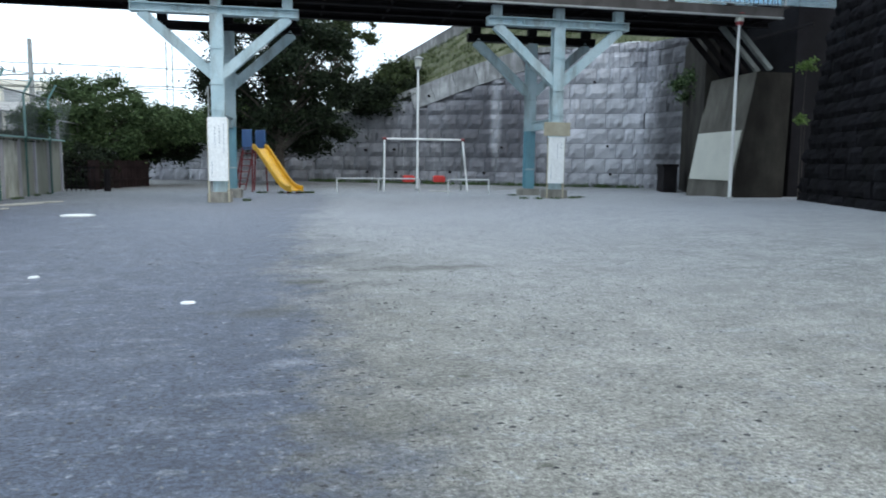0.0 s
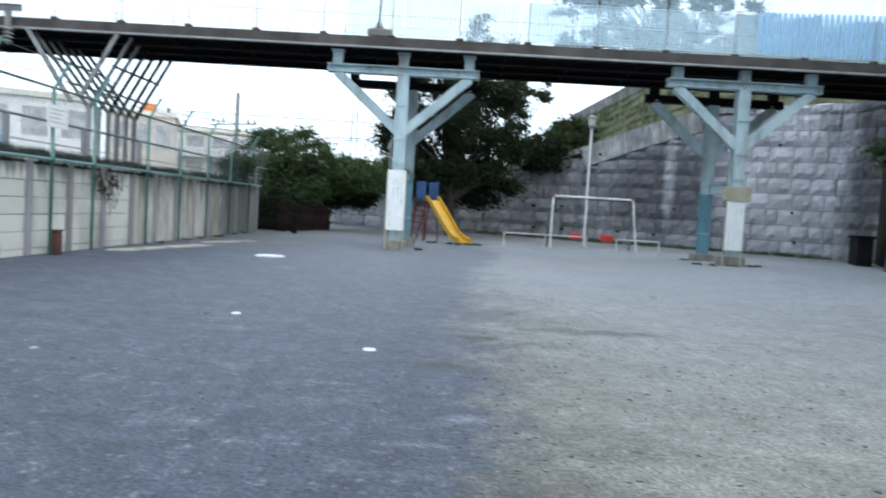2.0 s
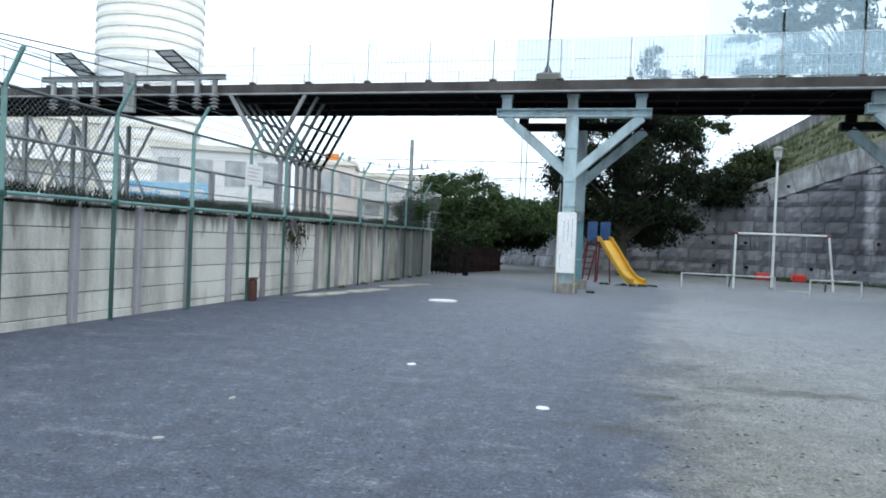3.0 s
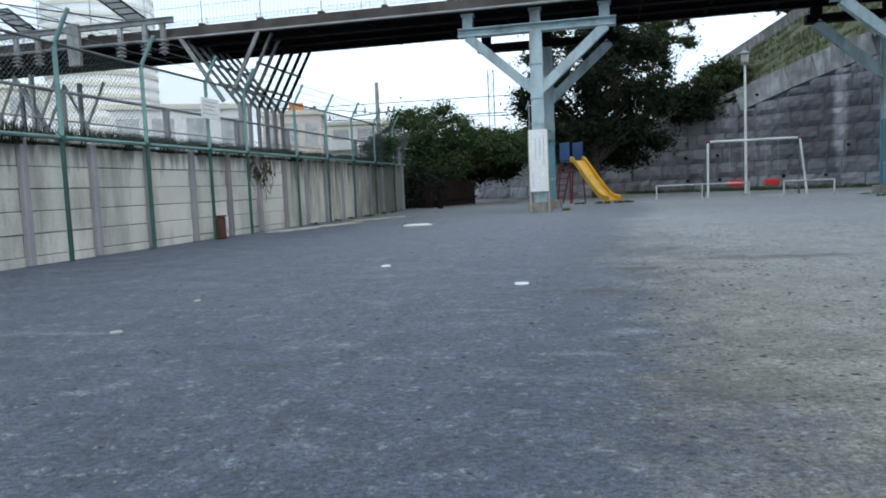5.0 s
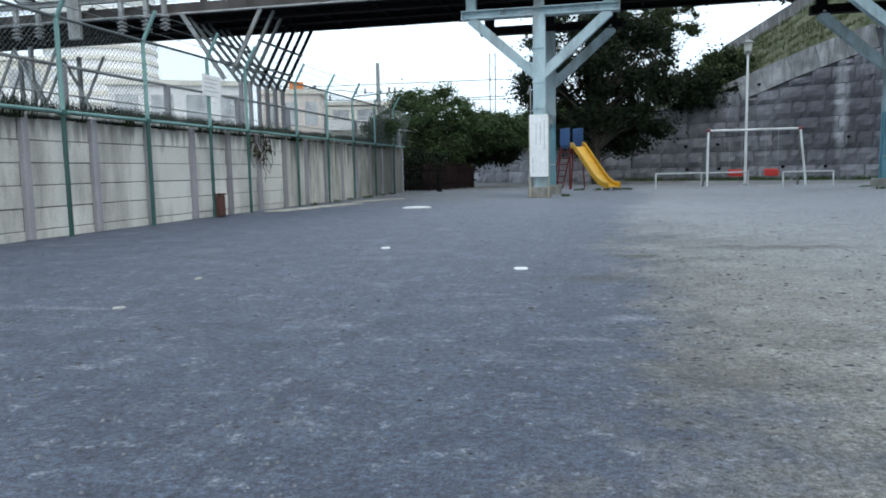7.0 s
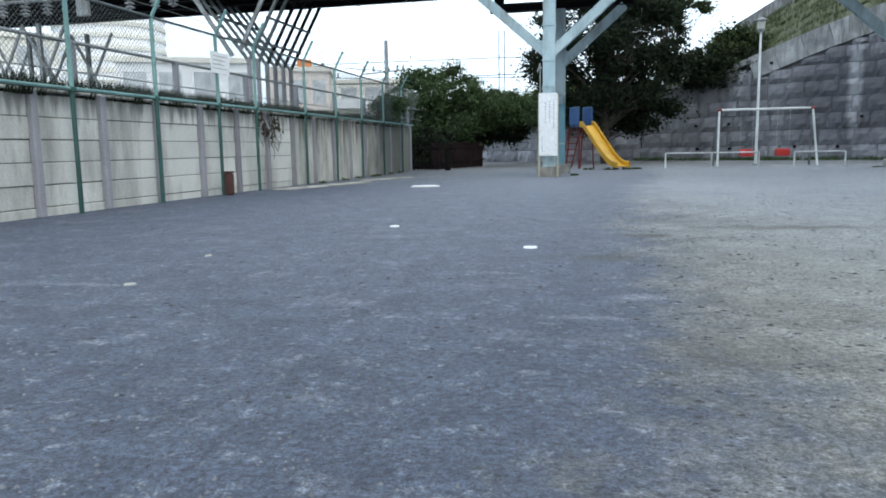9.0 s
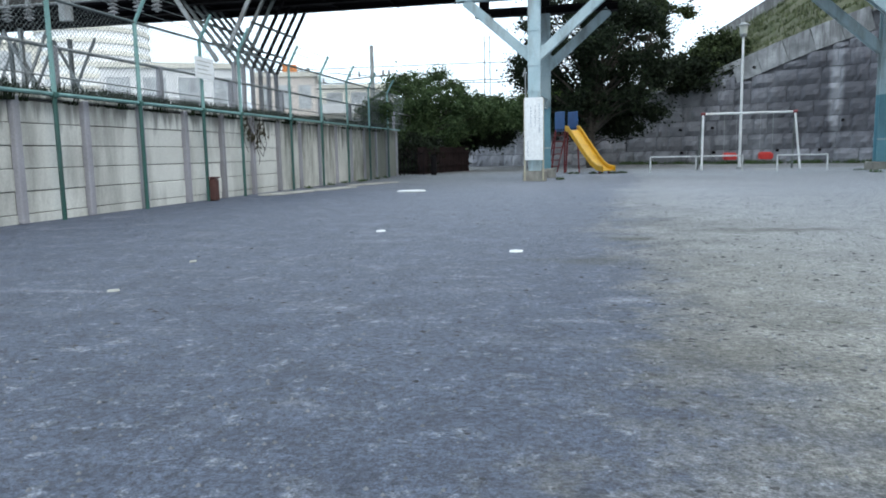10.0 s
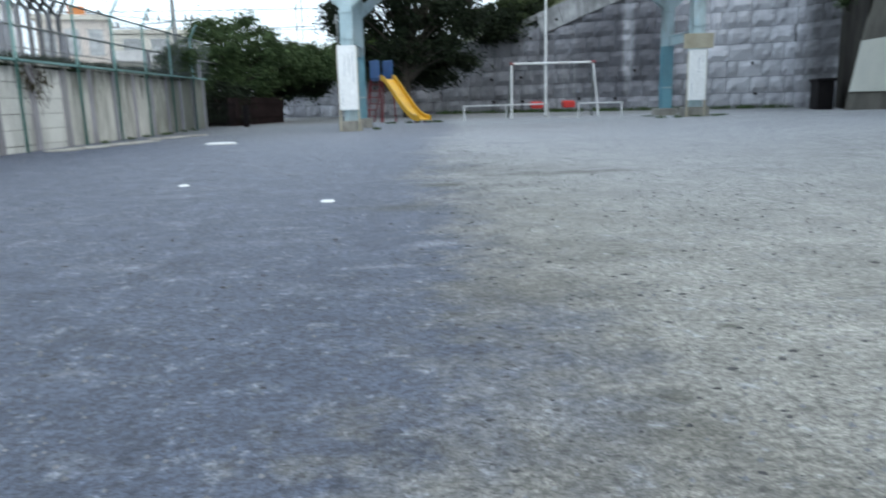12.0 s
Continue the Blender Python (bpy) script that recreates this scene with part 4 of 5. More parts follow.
# added foliage: the shrub's underside shade given as dark leaves
build_tree("tree", -6.4, 37.6, 0, 2.6, (1.8, 0, 1.75), (1.9, 0.8, 0.6), 60, 0.36, 18000, 0.08, 21, M_LEAF, "dark leaves put in for the shade under the spreading shrub", 0.05)
build_tree("tree", -2.6, 47.4, 1.5, 3.6, (0, -2.8, 1.65), (3.1, 1.2, 0.95), 120, 0.42, 36000, 0.09, 23, M_BUSH, "spreading green shrubs above the low back wall", 0.06)
build_tree("tree", -1.6, 44.2, 0, 5.0, (0, 0, 3.8), (1.3, 0.9, 1.2), 36, 0.42, 9000, 0.10, 27, M_LIME, "yellow-green shrub against the back wall", 0.1)
build_tree("tree", 16.0, 55.0, 8.5, 14.0, (-0.5, 0, 7.6), (8.8, 2.5, 4.6), 190, 0.5, 22000, 0.22, 29, M_LEAF, "tall open-crowned tree on the bank behind the footbridge", 0.4)
build_tree("tree", 2.6, 58.0, 0, 16.0, (0, 0, 11.0), (1.5, 1.0, 6.2), 60, 0.45, 10000, 0.13, 31, M_LEAF, "slender spiky tree far behind the footbridge", 0.2)
build_tree("tree", 5.2, 58.0, 0, 16.0, (0, 0, 10.5), (1.3, 1.0, 4.6), 40, 0.4, 8000, 0.13, 37, M_LEAF, "shorter slender tree far behind the footbridge", 0.2)
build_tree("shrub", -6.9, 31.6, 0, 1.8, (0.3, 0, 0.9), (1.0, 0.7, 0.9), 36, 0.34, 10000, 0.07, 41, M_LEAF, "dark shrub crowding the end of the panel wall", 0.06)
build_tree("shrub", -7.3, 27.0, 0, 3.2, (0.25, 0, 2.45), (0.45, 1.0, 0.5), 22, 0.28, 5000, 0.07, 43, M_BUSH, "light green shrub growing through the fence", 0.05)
# dark leaves added where the bush underside is in shade
build_tree("shrub", -7.2, 36.6, 0, 2.2, (0, 0, 1.1), (1.9, 0.5, 1.0), 70, 0.34, 18000, 0.08, 47, M_LEAF, "dark leaves put in for the shade behind the board fence", 0.05)


# ---- playground equipment ----
def build_slide():
    ax = math.degrees(math.atan2(-0.83, 0.55))
    s = thing("playground_slide", pose(0.24, 29.5, 0, 0, 0, ax), "yellow slide with blue side panels and dark red legs", "slide")
    # local x runs down the chute
    prof = [(-0.05, 1.68), (0.15, 1.66), (0.45, 1.42), (1.0, 0.95), (1.5, 0.54), (1.85, 0.30), (2.15, 0.17), (2.5, 0.13)]
    bm = bmesh.new()
    ring = [[bm.verts.new((x, dy, z + dz)) for dy, dz in ((-0.25, -0.02), (0.25, -0.02), (0.25, 0.015), (0.0, 0.0), (-0.25, 0.015))] for x, z in prof]
    for p, q in zip(ring, ring[1:]):
        for i in range(5):
            j = (i + 1) % 5
            bm.faces.new((p[i], p[j], q[j], q[i]))
    bm.faces.new(ring[0])
    bm.faces.new(ring[-1][::-1])
    part("chute", bm, M_YELLOW, s)
    for side in (-1, 1):
        bm = bmesh.new()
        ring = []
        for x, z in prof:
            ring.append([bm.verts.new((x, side * 0.27 + dy, z + dz)) for dy, dz in ((-0.028, -0.04), (0.028, -0.04), (0.028, 0.15), (0.0, 0.175), (-0.028, 0.15))])
        for p, q in zip(ring, ring[1:]):
            for i in range(5):
                j = (i + 1) % 5
                bm.faces.new((p[i], p[j], q[j], q[i]))
        bm.faces.new(ring[0])
        bm.faces.new(ring[-1][::-1])
        part("chute_side", bm, M_YELLOW, s)
        bm = bmesh.new()
        box(bm, -0.78, -0.06, side * 0.30 - 0.02, side * 0.30 + 0.02, 1.72, 2.42, None, 0.015)
        part("side_panel", bm, M_BLUE, s, "blue side panel")
        for x in (-0.75, -0.08):
            bm = bmesh.new()
            rod(bm, (x, side * 0.28, 1.7), (x + (0.08 if x > -0.5 else -0.25), side * 0.34, 0.0), 0.032)
            part("leg", bm, M_RED, s, "dark red leg")
        bm = bmesh.new()
        rod(bm, (-0.80, side * 0.25, 1.75), (-1.55, side * 0.25, 0.0), 0.028)
        part("ladder_rail", bm, M_RED, s)
        bm = bmesh.new()
        rod(bm, (2.2, side * 0.2, 0.16), (2.2, side * 0.2, 0.0), 0.03)
        part("foot", bm, M_RED, s)
    bm = bmesh.new()
    box(bm, -0.80, -0.02, -0.30, 0.30, 1.64, 1.70, None, 0.01)
    part("platform", bm, M_BLUE, s)
    for k in range(6):
        bm = bmesh.new()
        f = (k + 1) / 7
        rod(bm, (-0.80 - 0.75 * f, -0.25, 1.75 * (1 - f)), (-0.80 - 0.75 * f, 0.25, 1.75 * (1 - f)), 0.02)
        part("rung", bm, M_RED, s)


build_slide()


def build_swing():
    s = thing("swing_set", pose(7.05, 30.9, 0, 0, 0, 0), "white steel swing frame with two red bucket seats", "swing")
    bm = bmesh.new()
    rod(bm, (-1.68, 0, 2.2), (1.68, 0, 2.2), 0.045)
    part("crossbar", bm, M_WHITE_POLE, s)
    for e in (-1, 1):
        for f in (-1, 1):
            bm = bmesh.new()
            rod(bm, (e * 1.70, 0, 2.2), (e * 1.80, f * 0.6, 0), 0.042)
            # rear legs darker than the white front ones
            part("leg", bm, M_WHITE_POLE if f < 0 else M_PIER, s)
        bm = bmesh.new()
        rod(bm, (e * 1.62, 0, 2.2), (e * 1.78, 0, 2.2), 0.065)
        part("joint", bm, M_RED, s, "dark red corner joint")
    for x in (-0.66, 0.68):
        seat_bm = bmesh.new()
        box(seat_bm, x - 0.22, x + 0.22, -0.16, 0.16, 0.38, 0.43, None, 0.01)
        box(seat_bm, x - 0.24, x + 0.24, 0.13, 0.17, 0.40, 0.66, None, 0.015)
        box(seat_bm, x - 0.24, x + 0.24, -0.17, -0.13, 0.42, 0.62, None, 0.015)
        box(seat_bm, x - 0.25, x - 0.21, -0.16, 0.16, 0.42, 0.62, None, 0.01)
        box(seat_bm, x + 0.21, x + 0.25, -0.16, 0.16, 0.42, 0.62, None, 0.01)
        seat = part("seat", seat_bm, M_RED_SEAT, s, "bright red bucket seat")
        for e in (-1, 1):
            bm = bmesh.new()
            rod(bm, (x + e * 0.23, 0, 2.17), (x + e * 0.23, 0, 0.62), 0.008, 5)
            part("chain", bm, M_GREY_STEEL, s)
            bm = bmesh.new()
            box(bm, x + e * 0.23 - 0.02, x + e * 0.23 + 0.02, -0.03, 0.03, 2.10, 2.16)
            part("hanger", bm, M_GREY_STEEL, s)
    bm = bmesh.new()
    box(bm, 0.2, 1.1, -0.7, -0.1, 0.0, 0.012)
    part("mat", bm, M_PALE_PATCH, s)


build_swing()


def build_guard(x0, y0, x1, y1, posts, label):
    g = thing("guard_rail", pose(x0, y0, 0), label, "rail", "low guard rails before the swings")
    d = Vector((x1 - x0, y1 - y0, 0))
    bm = bmesh.new()
    rod(bm, (0, 0, 0.56), (d.x, d.y, 0.56), 0.028)
    part("rail", bm, M_WHITE_POLE, g)
    for f in posts:
        bm = bmesh.new()
        rod(bm, (d.x * f, d.y * f, 0), (d.x * f, d.y * f, 0.56), 0.028)
        part("post", bm, M_WHITE_POLE, g)


build_guard(3.2, 28.9, 6.5, 28.9, (0.0, 0.5, 1.0), "low white pipe guard rail in front of the swings")
build_guard(7.5, 28.0, 9.15, 28.0, (0.0, 1.0), "short low white pipe guard rail in front of the swings")


def build_lamp(x, y, z, h, name, label, head):
    p = thing(name, pose(x, y, z), label, "lamp")
    bm = bmesh.new()
    rod(bm, (0, 0, 0), (0, 0, h), 0.058, 12, 0.042)
    part("pole", bm, M_WHITE_POLE, p)
    bm = bmesh.new()
    rod(bm, (0, 0, 0), (0, 0, 0.06), 0.13, 12)
    part("base_plate", bm, M_GREY_STEEL, p)
    if head == "lantern":
        bm = bmesh.new()
        rod(bm, (0, 0, h), (0, 0, h + 0.12), 0.10, 10, 0.16)
        part("collar", bm, M_GREY_STEEL, p)
        bm = bmesh.new()
        rod(bm, (0, 0, h + 0.12), (0, 0, h + 0.46), 0.13, 10, 0.17)
        globe = part("globe", bm, M_PALE_PATCH, p, "dull frosted lantern glass")
        bm = bmesh.new()
        rod(bm, (0, 0, h + 0.46), (0, 0, h + 0.58), 0.26, 10, 0.05)
        part("cap", bm, M_GREY_STEEL, globe)
    else:
        bm = bmesh.new()
        rod(bm, (0, 0, h), (0, 0, h + 0.10), 0.10, 12, 0.13)
        part("collar", bm, M_RED, p, "rusty red collar")
        bm = bmesh.new()
        rod(bm, (0, 0, h + 0.10), (0, 0, h + 0.34), 0.14, 12, 0.12)
        globe = part("globe", bm, M_PALE_PATCH, p)
        bm = bmesh.new()
        rod(bm, (0, 0, h + 0.34), (0, 0, h + 0.42), 0.17, 12, 0.08)
        part("cap", bm, M_RED, globe)


build_lamp(6.95, 31.9, 0, 5.25, "park_lamp", "tall white park lamp post with a lantern head", "lantern")
build_lamp(15.55, 21.4, 0.15, 5.58, "park_lamp", "tall white lamp post with a rusty collar by the abutment", "cup")


def build_sign(u, z0, z1, w, v, label, tan=None, columns=2):
    s = thing("notice_board", BR @ pose(u, v, 0), label, "sign")
    bm = bmesh.new()
    box(bm, -w / 2, w / 2, -0.012, 0.012, z0, z1, None, 0.004)
    face = part("board", bm, M_WHITE, s)
    for e in (-1, 1):
        bm = bmesh.new()
        box(bm, e * w / 2 - 0.025, e * w / 2 + 0.025, 0.014, 0.05, 0.02, z1 - 0.04)
        part("leg", bm, M_TAN, s)
    rnd = random.Random(label)
    for c in range(columns):
        x = w / 2 - 0.11 - c * 0.12
        top, z = z1 - 0.18 - 0.05 * c, 0
        bm = bmesh.new()
        z = top
        while z > z0 + 0.75 + rnd.uniform(0, 0.3):
            h = rnd.uniform(0.02, 0.05)
            box(bm, x - 0.011, x + 0.011, -0.015, -0.0125, z - h, z)
            z -= h + rnd.uniform(0.015, 0.05)
        part("lettering", bm, M_INK, face, "column of small grey lettering")["kind"] = "stuff"
    bm = bmesh.new()
    for k in range(9):
        box(bm, -w / 2 + 0.09, -w / 2 + 0.11, -0.015, -0.0125, z0 + 0.12 + 0.05 * k, z0 + 0.15 + 0.05 * k)
    part("lettering", bm, M_INK, face)["kind"] = "stuff"
    if tan:
        bm = bmesh.new()
        box(bm, -tan / 2, tan / 2, -0.03, 0.0, z1 + 0.03, z1 + 0.45, None, 0.005)
        part("header_board", bm, M_TAN, s, "faded tan header board")
    return s


build_sign(0.01, 0.62, 2.42, 0.54, -0.46, "tall white notice board on the bridge column", None, 3)
build_sign(10.11, 0.62, 2.05, 0.52, -0.50, "white notice board under a faded tan header board", 0.86, 2)


# ---- things along the west wall ----
def build_wall_things():
    p = thing("fence_notice", pose(-6.58, 13.62, 2.65), "blank weathered white notice plate on the fence", "sign")
    bm = bmesh.new()
    box(bm, -0.006, 0.006, -0.36, 0.36, -0.21, 0.21, None, 0.003)
    plate = part("plate", bm, M_WHITE, p)
    for k in range(4):
        bm = bmesh.new()
        box(bm, 0.0065, 0.009, -0.28, 0.26 - 0.07 * (k % 3), 0.12 - 0.08 * k, 0.135 - 0.08 * k)
        part("lettering", bm, M_PALE_PATCH, plate)
    b = thing("waste_box", pose(-6.56, 13.74, 0), "dark red-brown metal box against the wall", "box")
    bm = bmesh.new()
    box(bm, -0.07, 0.07, -0.15, 0.05, 0.0, 0.45, None, 0.03)
    part("body", bm, M_BROWN, b)
    bm = bmesh.new()
    box(bm, -0.08, 0.08, -0.16, 0.06, 0.452, 0.49, None, 0.015)
    part("lid", bm, M_BROWN, b)
    # flush pale strips at the foot of the wall
    for y0, y1, x0, x1 in ((15.4, 18.9, -6.25, -5.45), (20.0, 22.0, -5.75, -5.05)):
        bm = bmesh.new()
        rnd = random.Random(int(y0 * 10))
        n = 10
        left, right = [], []
        for i in range(n + 1):
            y = y0 + (y1 - y0) * i / n
            c = x0 + (x1 - x0) * i / n
            w = 0.22 + rnd.uniform(-0.07, 0.07)
            left.append((c - w, y))
            right.append((c + w, y))
        ring = left + right[::-1]
        lo = [bm.verts.new((x, y, -0.02)) for x, y in ring]
        hi = [bm.verts.new((x, y, 0.03)) for x, y in ring]
        bm.faces.new(hi)
        for i in range(len(ring)):
            j = (i + 1) % len(ring)
            bm.faces.new((lo[i], lo[j], hi[j], hi[i]))
        single("concrete_strip", bm, M_STRIP, "worn pale concrete strip set in the ground by the wall", "paving", "concrete strips")
    # a round cover
    c = thing("manhole_cover", pose(-3.10, 16.5, 0), "round white concrete cover flush in the ground", "cover")
    bm = bmesh.new()
    rod(bm, (0, 0, -0.02), (0, 0, 0.022), 0.34, 28)
    part("rim", bm, M_WHITE_POLE, c)
    bm = bmesh.new()
    rod(bm, (0, 0, 0.022), (0, 0, 0.032), 0.29, 28)
    part("lid", bm, M_WHITE, c)
    rnd = random.Random(8)
    for x, y, w, d in ((0.385, 6.22, 0.10, 0.07), (-1.32, 7.85, 0.09, 0.07), (-2.26, 5.46, 0.055, 0.012), (-2.08, 4.15, 0.055, 0.014)):
        bm = bmesh.new()
        ring = [(math.cos(a) * w * rnd.uniform(0.55, 0.75), math.sin(a) * d * rnd.uniform(0.55, 0.75)) for a in [k * 0.785 for k in range(8)]]
        lo = [bm.verts.new((a, b, -0.005)) for a, b in ring]
        hi = [bm.verts.new((a * 0.9, b * 0.9, 0.016)) for a, b in ring]
        bm.faces.new(hi)
        for i in range(8):
            j = (i + 1) % 8
            bm.faces.new((lo[i], lo[j], hi[j], hi[i]))
        single("white_chip", bm, M_WHITE if x > -2 else M_PALE_PATCH, "flat white marker chip lying on the grit", "chip", "white chips on the ground", m=pose(x, y, 0, 0, 0, rnd.uniform(0, 90)))


build_wall_things()


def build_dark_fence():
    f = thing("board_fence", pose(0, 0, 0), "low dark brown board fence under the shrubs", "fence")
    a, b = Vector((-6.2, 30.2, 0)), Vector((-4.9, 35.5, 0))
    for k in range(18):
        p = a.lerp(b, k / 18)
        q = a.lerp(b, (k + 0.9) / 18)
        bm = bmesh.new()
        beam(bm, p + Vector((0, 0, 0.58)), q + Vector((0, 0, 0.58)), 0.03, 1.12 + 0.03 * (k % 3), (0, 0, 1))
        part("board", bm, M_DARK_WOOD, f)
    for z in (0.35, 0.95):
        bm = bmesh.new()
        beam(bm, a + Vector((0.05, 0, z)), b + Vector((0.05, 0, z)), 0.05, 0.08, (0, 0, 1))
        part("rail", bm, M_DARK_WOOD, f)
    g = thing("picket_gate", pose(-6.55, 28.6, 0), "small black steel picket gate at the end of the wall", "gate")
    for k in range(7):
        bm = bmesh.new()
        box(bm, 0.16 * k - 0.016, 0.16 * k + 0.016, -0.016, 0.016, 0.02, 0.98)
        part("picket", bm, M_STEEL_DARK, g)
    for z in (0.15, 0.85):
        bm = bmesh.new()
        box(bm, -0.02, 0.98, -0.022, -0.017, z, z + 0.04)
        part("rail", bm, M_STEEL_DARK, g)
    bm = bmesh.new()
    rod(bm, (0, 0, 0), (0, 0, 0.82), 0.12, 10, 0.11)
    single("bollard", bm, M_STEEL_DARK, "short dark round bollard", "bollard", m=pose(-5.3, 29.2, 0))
    # dark box added to stand in for the shade below the shrubs
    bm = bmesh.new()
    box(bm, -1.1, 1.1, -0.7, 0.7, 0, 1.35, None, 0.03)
    single("shed", bm, M_DARK_WOOD, "low dark block put in for the shade under the shrubs", "shed", m=pose(-7.6, 32.4, 0))


build_dark_fence()


# ---- the western pier and fittings of the footbridge ----
def build_pier():
    p = thing("raking_pier", BR, "grey steel pier with raking struts under the footbridge", "pier")
    for k in range(6):
        v = -0.2 + 0.62 * k
        bm = bmesh.new()
        rod(bm, (-9.5, v, 0), (-9.5, v, 3.85), 0.075, 10)
        part("leg", bm, M_WALL_POST, p)
        bm = bmesh.new()
        beam(bm, (-9.5, v, 3.75), (-8.25, v, 5.95), 0.08, 0.10)
        # front two struts paler, the rest near-black
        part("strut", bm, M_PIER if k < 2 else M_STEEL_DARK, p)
        bm = bmesh.new()
        beam(bm, (-9.5, v, 3.75), (-11.2, v, 5.95), 0.08, 0.10)
        part("strut", bm, M_PIER, p)
    for u, z in ((-8.75, 5.05), (-9.15, 4.35), (-10.1, 4.5), (-10.7, 5.25)):
        bm = bmesh.new()
        beam(bm, (u, -0.35, z), (u, 3.05, z), 0.06, 0.06, (0, 0, 1))
        part("cross_rail", bm, M_PIER, p)
    bm = bmesh.new()
    beam(bm, (-9.6, -0.50, 4.1), (-8.55, -0.50, 5.98), 0.12, 0.08)
    part("strut", bm, M_GREY_STEEL, p, "pale strut reaching the deck edge")
    bm = bmesh.new()
    beam(bm, (-9.9, -0.50, 3.9), (-11.35, -0.50, 6.1), 0.13, 0.08)
    part("strut", bm, M_GREY_STEEL, p)
    q = thing("lattice_pier", BR, "dull lattice steel pier beyond the concrete wall", "pier")
    for v in (0.2, 2.6):
        for k in range(4):
            u = -17.4 - 1.75 * k
            for s in (-1, 1):
                bm = bmesh.new()
                beam(bm, (u - s * 0.85, v + 0.05 * s, 2.3), (u + s * 0.85, v + 0.05 * s, 5.4), 0.09, 0.06)
                part("brace", bm, M_GREY_STEEL, q)
        for u in (-17.6, -20.2, -22.6):
            bm = bmesh.new()
            i_beam(bm, (u, v, 0), (u, v, 5.42), 0.12, 0.14, 0.02)
            part("leg", bm, M_GREY_STEEL, q)
        bm = bmesh.new()
        i_beam(bm, (-23.4, v, 2.25), (-16.4, v, 2.25), 0.2, 0.2, 0.03, (0, 0, 1))
        part("rail", bm, M_GREY_STEEL, q)


build_pier()


def build_fittings():
    f = thing("cable_bracket", BR, "grey bracket beam with porcelain insulators along the deck edge", "bracket")
    bm = bmesh.new()
    i_beam(bm, (-18.6, -0.78, 6.52), (-11.3, -0.78, 6.52), 0.16, 0.18, 0.02, (0, 0, 1))
    part("beam", bm, M_GREY_STEEL, f)
    bm = bmesh.new()
    rod(bm, (-18.6, -0.78, 5.95), (-11.6, -0.78, 5.95), 0.03, 8)
    part("tube", bm, M_GREY_STEEL, f)
    for u in (-18.1, -17.2, -16.35, -13.25, -12.35, -11.7):
        bm = bmesh.new()
        beam(bm, (u, -0.78, 6.44), (u, -0.78, 5.98), 0.14, 0.12)
        part("hanger", bm, M_GREY_STEEL, f)
        ins = bmesh.new()
        rod(ins, (u, -0.78, 5.98), (u, -0.78, 5.45), 0.05, 10)
        insulator = part("insulator", ins, M_INSULATOR, f)
        for j in range(4):
            bm = bmesh.new()
            rod(bm, (u, -0.78, 5.52 + 0.12 * j), (u, -0.78, 5.57 + 0.12 * j), 0.17, 12, 0.09)
            part("shed", bm, M_INSULATOR, insulator)
    bm = bmesh.new()
    box(bm, -15.2, -14.75, -0.86, -0.70, 5.35, 6.7, None, 0.02)
    part("gusset", bm, M_GREY_STEEL, f)
    for u, z in ((-12.6, 6.62), (-16.7, 6.62)):
        lad = thing("slanted_grating", BR, "slanted steel grating frame above the bracket beam", "grating", "slanted gratings")
        for off in (-0.34, 0.34):
            bm = bmesh.new()
            beam(bm, (u + off, -0.78, z), (u - 1.1 + off, -0.78, z + 0.84), 0.05, 0.05)
            part("side_bar", bm, M_STEEL_DARK, lad)
        for j in range(5):
            bm = bmesh.new()
            beam(bm, (u - 0.34 - 0.26 * j, -0.78, z + 0.02 + 0.2 * j), (u + 0.34 - 0.26 * j, -0.78, z + 0.02 + 0.2 * j), 0.03, 0.03, (0, 1, 0))
            part("cross_bar", bm, M_STEEL_DARK, lad)
        bm = bmesh.new()
        vs = [bm.verts.new((u + a, -0.765 + c, z + d)) for c in (0, 0.006) for a, d in ((-0.33, 0.0), (0.33, 0.0), (-0.77, 0.84), (-1.43, 0.84))]
        for quad in ((0, 1, 2, 3), (7, 6, 5, 4), (0, 4, 5, 1), (1, 5, 6, 2), (2, 6, 7, 3), (3, 7, 4, 0)):
            bm.faces.new([vs[i] for i in quad])
        part("mesh", bm, veil_mat("grating_mesh", (0.25, 0.27, 0.28), 0.6), lad)
    w = thing("overhead_cable", BR, "dark overhead cables running down to the bridge bracket", "cable")
    for a, b in (((-23.5, -0.78, 8.6), (-16.2, -0.78, 6.6)), ((-22.0, -0.78, 8.4), (-15.0, -0.78, 6.7)), ((-24, -0.4, 9.0), (-13.2, -0.6, 6.7))):
        bm = bmesh.new()
        rod(bm, a, b, 0.022, 6)
        part("cable", bm, M_STEEL_DARK, w)
    lp = thing("bridge_lamp", BR @ pose(-0.78, -0.30, 6.3), "thin dark lamp pole on a concrete block at the deck edge", "lamp")
    bm = bmesh.new()
    box(bm, -0.32, 0.42, -0.22, 0.2, 0.0, 0.26, None, 0.05)
    part("block", bm, M_CONCRETE, lp)
    bm = bmesh.new()
    rod(bm, (0.0, 0, 0.26), (0.0, 0, 0.48), 0.16, 10, 0.06)
    part("cone", bm, M_FASCIA, lp)
    bm = bmesh.new()
    rod(bm, (0, 0, 0.45), (0.12, 0, 4.2), 0.035, 8)
    part("pole", bm, M_STEEL_DARK, lp)
    # conduit on the first column
    bm = bmesh.new()
    rod(bm, (-0.26, -0.10, 0.3), (-0.26, -0.10, 3.3), 0.02, 6)
    rod(bm, (-0.26, -0.10, 3.3), (-0.34, -0.10, 3.05), 0.02, 6)
    single("conduit", bm, M_GREY_STEEL, "thin grey conduit fixed to the trestle column", "conduit", m=BR)
